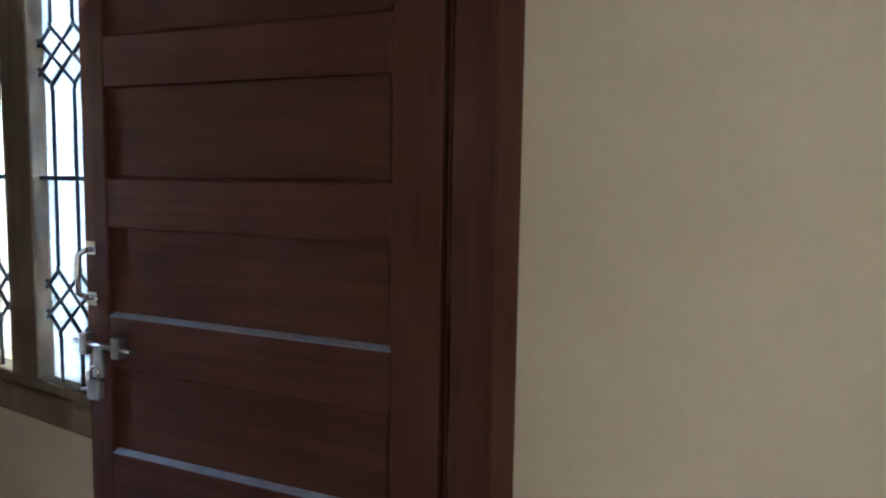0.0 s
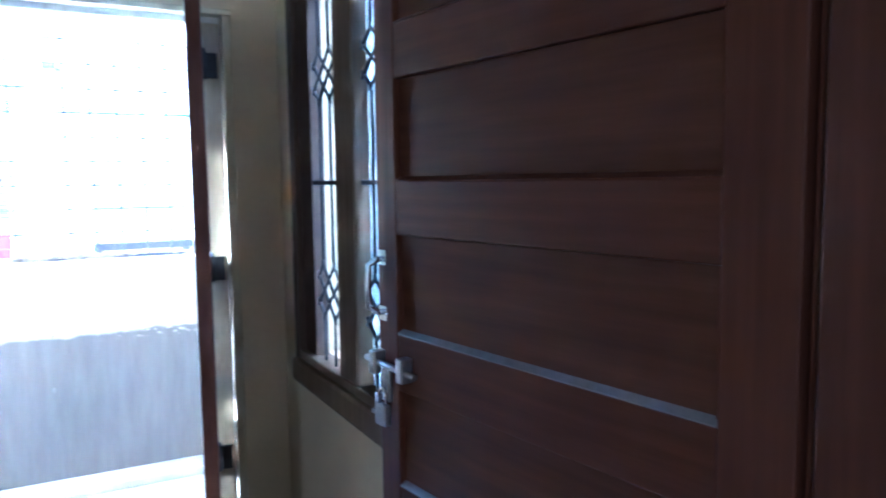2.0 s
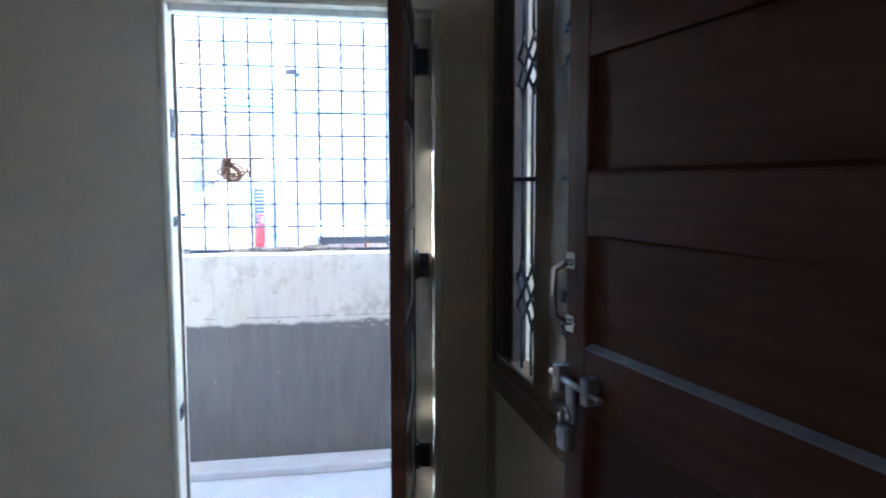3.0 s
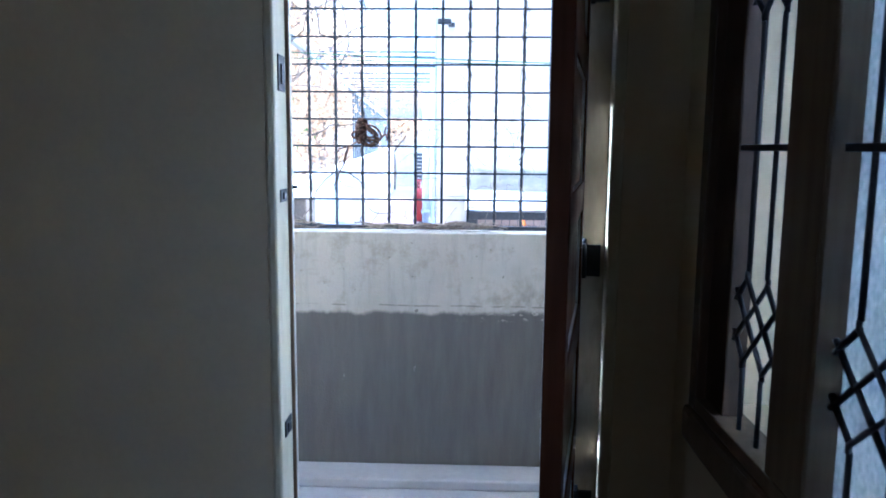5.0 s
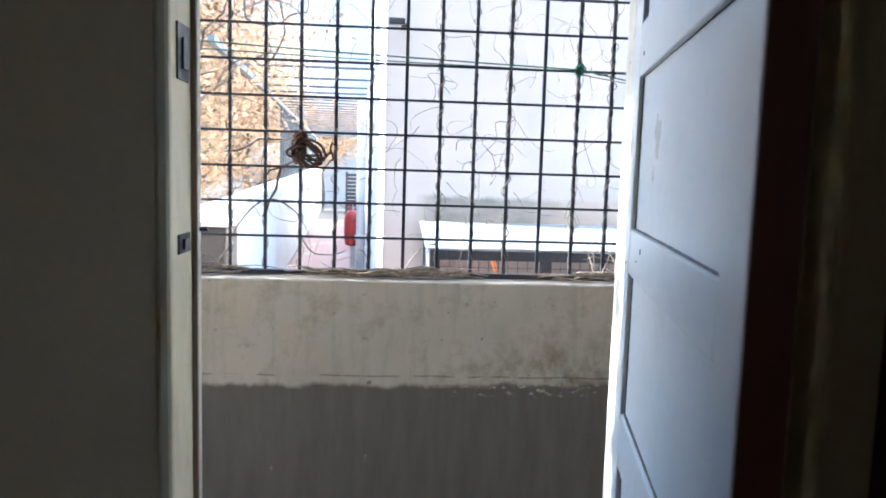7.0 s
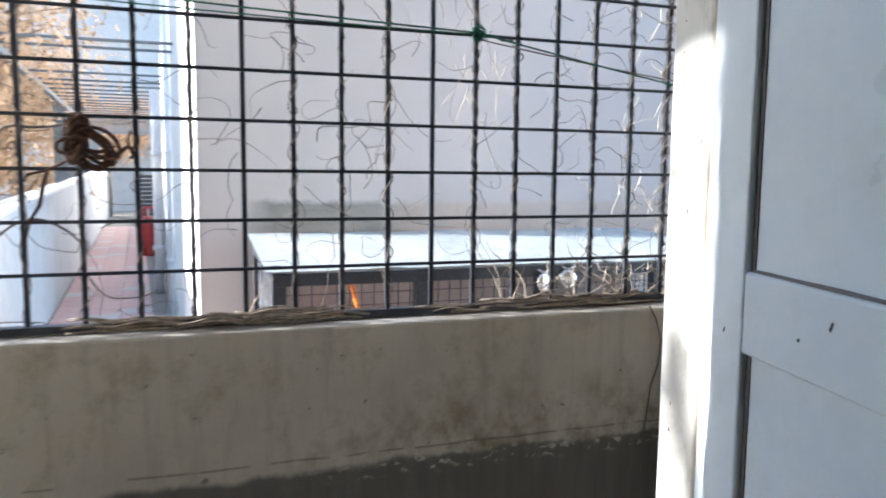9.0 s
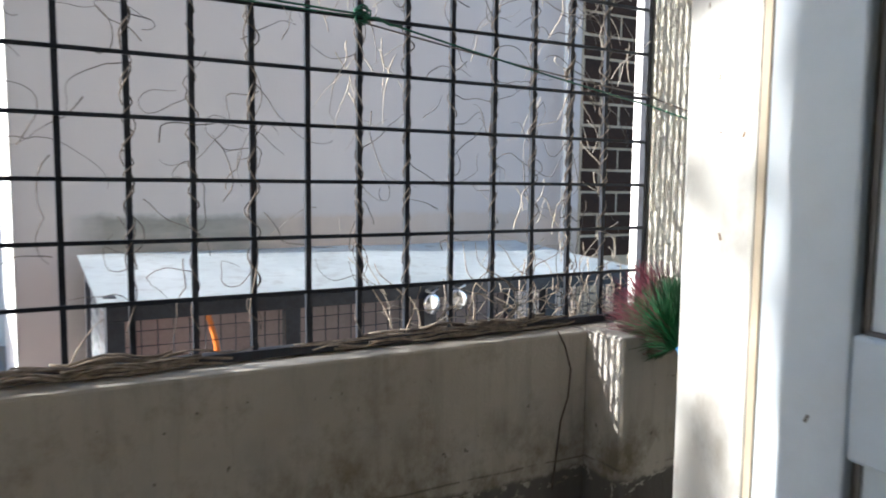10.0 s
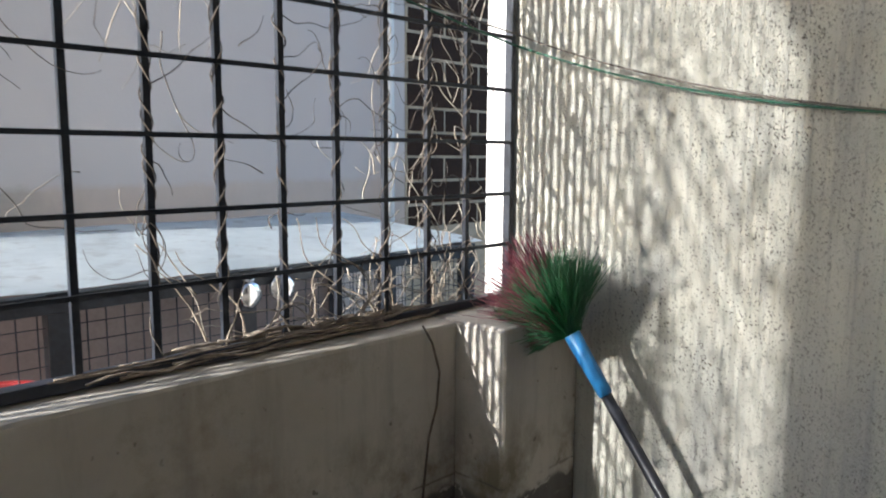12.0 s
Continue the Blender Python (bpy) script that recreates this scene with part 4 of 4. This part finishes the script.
# ---------------------------------------------------------------- trees with dry leaves
def tree(place, height, spread, leaf, count, seed, label, leaf_size=1.0):
    rnd = random.Random(seed)
    ob = thing("tree", label, "tree", pose(*place), "trees behind the low wall")
    bm = bmesh.new()
    trunk = [(0.06 * math.sin(k * 1.3), 0.05 * math.cos(k), height * 0.55 * k / 5) for k in range(6)]
    tube(bm, trunk, [0.11 - 0.014 * k for k in range(6)], 8)
    ends = []
    for k in range(11):
        a = k * 2.4 + rnd.random()
        z0 = height * rnd.uniform(0.18, 0.55)
        reach = spread * rnd.uniform(0.55, 1.0)
        tip = Vector((math.cos(a) * reach, math.sin(a) * reach, z0 + height * rnd.uniform(0.1, 0.45)))
        root = Vector((0, 0, z0))
        mid = root.lerp(tip, 0.5) + Vector((0, 0, 0.12 * height * rnd.random()))
        tube(bm, [root, mid, tip], [0.04, 0.024, 0.008], 6)
        ends += [root.lerp(tip, f) for f in (0.35, 0.6, 0.8, 1.0)] + [mid]
        for _ in range(9):
            f = root.lerp(tip, rnd.uniform(0.3, 1.0))
            e = f + Vector((rnd.uniform(-0.5, 0.5), rnd.uniform(-0.5, 0.5), rnd.uniform(-0.35, 0.4)))
            tube(bm, [f, f.lerp(e, 0.5) + Vector((0, 0, 0.04)), e], [0.012, 0.008, 0.004], 4)
            ends.append(e)
    part("trunk", bm, bark, ob, "grey bare trunk and limbs")
    verts, faces = [], []
    for _ in range(count):
        c = rnd.choice(ends)
        p = c + Vector((rnd.gauss(0, 0.22), rnd.gauss(0, 0.22), rnd.gauss(-0.05, 0.20)))
        s = rnd.uniform(0.018, 0.042) * leaf_size
        u = Vector((rnd.gauss(0, 1), rnd.gauss(0, 1), rnd.gauss(0, 1))).normalized()
        w = u.orthogonal().normalized()
        n = len(verts)
        verts += [p - u * s, p + w * s * 0.5, p + u * s, p - w * s * 0.5]
        faces.append((n, n + 1, n + 2, n + 3))
    me = bpy.data.meshes.new("leaves")
    me.from_pydata([tuple(v) for v in verts], [], faces)
    me.materials.append(leaf)
    crown = new("crown", me)
    crown.parent = ob
    tagged(crown, "thin crown of small leaves", kind="stuff")


# the tree at (-5.2, 2.08) is unseen, added to dapple the door frame
for k, (x, y, h, s, leaf, n, size) in enumerate(((-2.3, 6.6, 4.7, 1.2, leaf_dry, 9000, 1.0), (-2.6, 9.2, 5.2, 1.3, leaf_dry, 11000, 1.1), (-3.3, 12.0, 4.4, 1.5, leaf_dry, 12000, 1.2),
                                                 (-3.6, 7.8, 3.0, 1.3, leaf_green, 5000, 1.0), (-4.4, 10.6, 4.6, 1.7, leaf_dry, 12000, 1.2), (-5.2, 2.08, 4.6, 0.75, leaf_dry, 2600, 1.4),
                                                 (-2.6, 25.5, 5.0, 1.6, leaf_dry, 9000, 1.6), (-5.5, 16.0, 5.5, 2.4, leaf_green, 12000, 1.6), (-3.1, 15.5, 4.2, 1.3, leaf_dry, 9000, 1.4))):
    tree((x, y, -0.05), h, s, leaf, n, 11 + k, "half-bare tree with dry orange leaves" if leaf is leaf_dry else "small tree with green leaves", size)

# ---------------------------------------------------------------- dry vines in the grille
def wander(rnd, start, heading, n, step=0.011, curl=0.35, drop=0.0):
    """A curling stem in the plane of the grille: its heading turns by a slowly changing bend."""
    pts = [Vector(start)]
    bend, depth = rnd.gauss(0, curl * 0.5), 0.0
    for _ in range(n):
        bend = bend * 0.72 + rnd.gauss(0, curl * 0.5)
        heading += bend + (rnd.gauss(0, 0.7) if rnd.random() < 0.09 else 0.0)
        depth = depth * 0.8 + rnd.gauss(0, 0.0018)
        p = pts[-1] + Vector((math.cos(heading) * step, depth, math.sin(heading) * step - drop))
        p.y = min(max(p.y, GY - 0.045), GY + 0.06)
        pts.append(p)
    return pts


def tapered(pts, r):
    return [r * (1 - 0.65 * k / len(pts)) for k in range(len(pts))]


def bar_vine(j, amount, top):
    """Dead climbers wound tightly round one upright bar, with loose tendrils."""
    rnd = random.Random(900 + j)
    gx = (j - 4) * CELL
    bm = bmesh.new()
    for strand in range(amount):
        phase, turns, r = rnd.uniform(0, 6.28), rnd.uniform(45, 95) * (1 if rnd.random() < 0.75 else -1), rnd.uniform(0.0075, 0.0105)
        lo, hi = GZ0 + 0.01 + (0 if strand < 1 else rnd.uniform(0, 0.5)), top - rnd.uniform(0, 0.6)
        n = int((hi - lo) / 0.0085)
        pts, rad = [], []
        for k in range(n + 1):
            z = lo + (hi - lo) * k / n
            loose = 1.0 + 2.2 * max(0.0, noise.noise((z * 6.0, j * 3.7, strand * 2.1)) - 0.12)
            a = phase + turns * (z - lo) + 4.0 * noise.noise((z * 4, j, strand))
            pts.append((gx + r * loose * math.cos(a), GY + 0.001 + r * loose * math.sin(a), z))
            rad.append(0.0012 + 0.0013 * abs(noise.noise((z * 6, j, 7 + strand))))
        tube(bm, pts, rad, 4)
    for _ in range(4 + amount * 4):
        z = rnd.uniform(GZ0, top)
        pts = wander(rnd, (gx, GY + 0.008, z), rnd.choice((0, math.pi)) + rnd.gauss(0, 0.7), rnd.randint(5, 16), 0.010, 0.4)
        tube(bm, pts, tapered(pts, 0.0013), 4)
    for _ in range(2 + amount):
        z = rnd.uniform(GZ0 + 0.1, top)
        pts = wander(rnd, (gx, GY + 0.008, z), rnd.choice((-1.57, -1.57, 1.57)) + rnd.choice((-0.5, 0.5)), rnd.randint(18, 38), 0.009, 0.20, 0.001)
        tube(bm, pts, tapered(pts, 0.0012), 4)
    # extra clumps on unseen bars, added to dapple the sunlight on the end wall
    if j < -5:
        for _ in range(1):
            z, span = rnd.uniform(GZ0 + 0.1, top - 0.2), rnd.uniform(0.10, 0.30)
            for _ in range(7):
                pts = wander(rnd, (gx + rnd.gauss(0, 0.010), GY + rnd.uniform(-0.01, 0.02), z + rnd.uniform(0, span)), rnd.choice((-1.57, 1.57)) + rnd.gauss(0, 0.5), rnd.randint(10, 24), 0.010, 0.35)
                tube(bm, pts, tapered(pts, 0.0030), 4)
    solid("dry_vine", bm, vine_bark, "dead dry vine twisted round a grille bar", "vine", "dry vines on the grille")


for j, amount in ((-15, 1), (-13, 1), (-11, 1), (-9, 1), (-7, 1), (-5, 1), (-3, 2), (-2, 2), (-1, 2), (0, 2), (1, 1), (2, 1), (3, 1), (5, 2), (6, 1), (7, 3), (9, 2), (10, 2), (11, 1), (12, 2), (13, 2), (14, 4), (15, 3)):
    bar_vine(j, amount, 2.9)

rnd = random.Random(77)
for lo, hi in ((-2.2, -1.2), (-1.2, -0.3), (-0.3, 0.5), (0.5, 1.38)):
    bm = bmesh.new()
    for k in range(24):
        x = lo + rnd.uniform(-0.1, 0.3)
        y = rnd.uniform(GY - 0.046, GY + 0.03)
        z = 1.096 + rnd.uniform(0.0, 0.024)
        pts = []
        while x < hi - rnd.uniform(0, 0.4):
            pts.append((x, y + 0.012 * noise.noise((x * 5, k, 0)), z + 0.022 * abs(noise.noise((x * 7, k, 5)))))
            x += 0.03
        if len(pts) > 3:
            tube(bm, pts, rnd.uniform(0.0014, 0.0036), 5)
    solid("fallen_vine", bm, stem_tan, "bundle of dry vine stems lying on the parapet", "vine", "vine stems on the parapet")
tangle = bmesh.new()
for k in range(47):
    pts = wander(rnd, (rnd.uniform(0.66, 1.3) if k < 44 else rnd.uniform(-0.1, 0.7), GY + rnd.uniform(-0.02, 0.05), 1.105), rnd.uniform(0.1, 2.4), rnd.randint(8, 26), 0.012, 0.22)
    pts = [Vector((p.x, p.y, max(p.z, 1.1))) for p in pts]
    tube(tangle, pts, [0.0021 - 0.0013 * i / len(pts) for i in range(len(pts))], 4)
solid("vine_tangle", tangle, stem_tan, "tangle of pale dry twigs on the parapet", "vine")
upper = bmesh.new()
for k in range(110):
    pts = wander(rnd, (rnd.uniform(-0.9, 1.38), GY + rnd.uniform(0.0, 0.04), rnd.uniform(1.25, 2.7)), rnd.choice((-1.57, 1.57)) + rnd.gauss(0, 0.7), rnd.randint(8, 26), 0.011, 0.26, 0.001)
    tube(upper, pts, tapered(pts, 0.0013), 4)
solid("loose_tendrils", upper, vine_bark, "loose dry vine tendrils across the grille", "vine", kind="stuff")
twigs = bmesh.new()
for k in range(120):
    pts = wander(rnd, (rnd.uniform(0.35, 1.37) if k < 65 else rnd.uniform(0.98, 1.37), GY + rnd.uniform(0.0, 0.04), rnd.uniform(1.12, 2.4)), rnd.choice((-1.57, 1.57)) + rnd.gauss(0, 0.6), rnd.randint(8, 24), 0.011, 0.18)
    tube(twigs, [Vector((min(p.x, 1.40), p.y, max(p.z, 1.1))) for p in pts], tapered(pts, 0.0014), 4)
solid("pale_twigs", twigs, pale_twig, "loose pale dry twigs caught in the grille", "vine", kind="stuff")
branch = bmesh.new()
for x, z, way, n in ((-1.05, 1.52, 0.35, 34), (-1.0, 1.85, 0.5, 40), (-0.95, 1.30, 0.9, 30), (-0.62, 1.12, 1.3, 44), (-0.9, 2.1, -0.3, 36), (-0.75, 1.75, 0.75, 30), (-1.1, 1.62, 0.25, 46), (-1.05, 1.42, 0.15, 30), (-0.85, 1.95, -0.9, 34), (-0.55, 2.05, -1.3, 40), (-0.66, 1.9, -1.8, 44), (-0.98, 1.72, 0.9, 34), (-0.48, 1.78, 0.5, 28), (-0.60, 1.50, -1.2, 26)):
    pts = wander(rnd, (x, GY + 0.02, z), way, n, 0.015, 0.16)
    tube(branch, pts, tapered(pts, 0.0042), 5)
solid("vine_branch", branch, vine_bark, "dead brown vine branches across the grille", "vine", kind="stuff")
hang = bmesh.new()
tube(hang, [(1.075, 2.385, 1.095), (1.090, 2.374, 1.06), (1.105, 2.368, 1.0), (1.100, 2.370, 0.93), (1.080, 2.372, 0.87), (1.070, 2.374, 0.78), (1.060, 2.374, 0.70)], 0.0025, 5)
solid("hanging_vine", hang, vine_bark, "thin dry vine stem hanging down the parapet", "vine")

# coil of old rope tied into the grille
coil = thing("rope_coil", "tangled coil of old brown rope tied to the grille", "rope", pose(-0.345, GY - 0.02, 1.515) @ Matrix.Scale(0.86, 4))
rnd = random.Random(5)
# slack loops that hang from the lashing on one bar towards the next
for k in range(11):
    tilt = -0.55 + 0.11 * k + rnd.uniform(-0.15, 0.15) if k < 7 else rnd.uniform(-2.4, -1.3)
    long, wide2 = (rnd.uniform(0.038, 0.058), rnd.uniform(0.020, 0.036)) if k < 7 else (rnd.uniform(0.026, 0.036), rnd.uniform(0.016, 0.026))
    ox, oz = (0.006, 0.012) if k < 7 else (0.004, 0.0)
    bm = bmesh.new()
    pts = []
    for i in range(24):
        a = i * math.tau / 24
        u, w = long * (1 + math.cos(a)) * 0.98 - 0.01, wide2 * math.sin(a) * (1.0 + 0.25 * math.sin(a + k))
        way = tilt - 0.55
        pts.append((ox + u * math.cos(way) - w * math.sin(way), 0.010 * math.sin(a * 2 + k) + 0.004 * noise.noise((i * 0.5, k, 0)) - 0.002 * k + 0.008, oz + u * math.sin(way) + w * math.cos(way)))
    tube(bm, pts, 0.0050, 6, True)
    part("loop", bm, rope_fibre, coil)
bm = bmesh.new()
tube(bm, [(0.075, 0, -0.035), (0.095, 0.004, -0.03), (0.112, 0.008, -0.012), (0.128, 0.01, -0.016), (0.135, 0.0, 0.010), (0.122, -0.006, 0.028), (0.115, 0.0, 0.0), (0.128, 0.004, -0.034), (0.120, 0.012, -0.040)], 0.0048, 6)
part("knot", bm, rope_fibre, coil)
for lift in (0.052, 0.036):
    bm = bmesh.new()
    tube(bm, [(-0.022, -0.004, lift - 0.018), (-0.010, -0.014, lift - 0.004), (0.008, -0.012, lift + 0.012), (0.022, 0.0, lift + 0.004), (0.024, 0.016, lift - 0.02), (0.0, 0.026, lift - 0.02), (-0.02, 0.016, lift - 0.02)], 0.0062, 6)
    part("lashing", bm, rope_fibre, coil)
bm = bmesh.new()
pts = []
for i in range(170):
    a = i * 0.55
    w = 0.012 + 0.016 * math.sin(math.pi * i / 170) + 0.007 * noise.noise((i * 0.15, 2, 0))
    pts.append((w * math.cos(a) - 0.006, 0.015 + w * 0.8 * math.sin(a), 0.070 - 0.125 * i / 170 + 0.007 * noise.noise((i * 0.4, 7, 0))))
tube(bm, pts, 0.0048, 5)
part("wrap", bm, rope_fibre, coil)
bm = bmesh.new()
tube(bm, [(-0.01, 0, -0.04), (-0.035, -0.004, -0.055), (-0.075, -0.004, -0.075), (-0.115, 0.0, -0.085), (-0.125, 0.02, -0.10)], 0.0034, 5)
part("loose_end", bm, rope_fibre, coil)
bm = bmesh.new()
tube(bm, [(-0.07, 0.0, -0.072), (-0.082, 0.002, -0.11), (-0.092, 0.004, -0.16), (-0.115, 0.0, -0.20), (-0.13, 0.002, -0.26)], [0.005, 0.006, 0.0055, 0.004, 0.003], 5)
part("loose_end", bm, rope_fibre, coil)


# ---------------------------------------------------------------- washing lines
def line(name, pts, r, mat, label):
    bm = bmesh.new()
    tube(bm, pts, r, 6)
    return solid(name, bm, mat, label, "washing line")


def sagged(a, c, sag, n=16):
    a, c = Vector(a), Vector(c)
    return [a.lerp(c, k / n) - Vector((0, 0, sag * 4 * (k / n) * (1 - k / n))) for k in range(n + 1)]


line("washing_line", sagged((-2.2, GY - 0.015, 1.93), (0.575, GY - 0.014, 1.805), 0.012) + sagged((0.575, GY - 0.014, 1.805), (1.385, GY - 0.03, 1.665), 0.004)[1:]
     + sagged((1.385, GY - 0.03, 1.665), (1.417, 1.60, 1.488), 0.03)[1:], 0.0023, green_plastic, "green plastic washing line tied through the grille")
line("grey_cord", sagged((0.575, GY - 0.012, 1.79), (1.38, GY - 0.03, 1.69), 0.006) + sagged((1.38, GY - 0.03, 1.69), (1.417, 1.62, 1.491), 0.03)[1:], 0.0019, grey_cord, "grey-brown cord beside the washing line")
line("wire", sagged((-2.2, GY - 0.012, 1.90), (0.62, GY - 0.012, 1.80), 0.02), 0.0018, green_plastic, "thin dark green wire along the grille")
knot = bmesh.new()
rnd = random.Random(3)
for k in range(5):
    pts = [(0.575 + 0.014 * math.cos(a + k) + rnd.uniform(-0.004, 0.004), GY - 0.012 + 0.012 * math.sin(a * 1.3), 1.805 + 0.012 * math.sin(a + k) + 0.004 * k - 0.01) for a in [i * math.tau / 10 for i in range(10)]]
    tube(knot, pts, 0.0024, 5, True)
tube(knot, [(0.58, GY - 0.014, 1.80), (0.61, GY - 0.02, 1.80), (0.64, GY - 0.016, 1.79), (0.67, GY - 0.01, 1.792)], 0.003, 5)
solid("line_knot", knot, green_plastic, "knot of green plastic cord on the grille", "knot")

# ---------------------------------------------------------------- broom leaning on the end wall
foot = Vector((1.385, 1.44, 0.01))
joint = Vector((1.274, 2.175, 1.085))
axis = (joint - foot).normalized()
broom = thing("broom", "broom with green and maroon bristles, blue wrap and black handle", "broom", Matrix.Translation(foot))
bm = bmesh.new()
length = (joint - foot).length
tube(bm, [axis * 0, axis * length * 0.5, axis * (length - 0.02)], 0.0115, 10)
part("handle", bm, black_plastic, broom)
bm = bmesh.new()
tube(bm, [axis * (length - 0.135), axis * (length - 0.13), axis * (length - 0.07), axis * (length - 0.005), axis * length], [0.0125, 0.0145, 0.0155, 0.017, 0.014], 12)
part("grip_wrap", bm, blue_plastic, broom, "blue plastic wrap")
rnd = random.Random(21)
wide = Vector((0.12, 0.86, -0.45))
wide = (wide - axis * wide.dot(axis)).normalized()
deep = axis.cross(wide)
for name, mat, count, r0, r1, lo in (("green_bristles", bristle_green, 3600, 0.09, 0.178, 0.0), ("maroon_bristles", bristle_red, 1500, 0.13, 0.235, 0.4)):
    bm = bmesh.new()
    for _ in range(count):
        a = rnd.uniform(-1.0, 1.5) if name[0] == "g" else rnd.uniform(-0.25, 1.42)
        d = rnd.gauss(0, 0.22)
        reach = rnd.uniform(r0, r1)
        way = (axis * math.cos(a) + wide * math.sin(a) + deep * d).normalized()
        root = joint - foot + axis * -0.004 + wide * rnd.gauss(0, 0.006) + deep * rnd.gauss(0, 0.006)
        tip = root + way * reach + Vector((0, 0, -0.012 * rnd.random())) + wide * rnd.gauss(0, 0.008)
        if tip.x + foot.x > 1.412:
            tip.x = 1.412 - foot.x - 0.01 * rnd.random()
        mid = root.lerp(tip, 0.55) + axis * 0.008
        start = root.lerp(mid, lo)
        tube(bm, [start, mid, tip], [0.0009, 0.0008, 0.0004], 3)
    part(name, bm, mat, broom, name.replace("_", " "))

# alley paving last
paving = thing("pavement", "worn red and grey tiled alley paving", "pavement", kind="structure")
bm = bmesh.new()
prism(bm, [(-1.168, 2.53), (-0.10, 2.53), (-0.10, 6.2), (-0.34, 8.59), (along(-0.36, 25), 25), (along(-1.168, 25), 25), (-1.168, 4.05)], -0.06, -0.012)
part("bed", bm, mortar_grey, paving)
tile_a = mesh_of(boxes(((-0.148, -0.148, 0), (0.148, 0.148, 0.02)), bevel=0.003), tile_red)
tile_b = mesh_of(boxes(((-0.148, -0.148, 0), (0.148, 0.148, 0.02)), bevel=0.003), tile_grey)
rnd = random.Random(8)
for k in range(60):
    for c in range(3):
        ob = new("tile", tile_b if rnd.random() < 0.22 else tile_a)
        ob.parent = paving
        ob.matrix_world = pose(-0.99 + c * 0.302 + LEAN * max(0.0, 2.7 + k * 0.302 - 4.05), 2.7 + k * 0.302, -0.018 + rnd.uniform(0, 0.002))
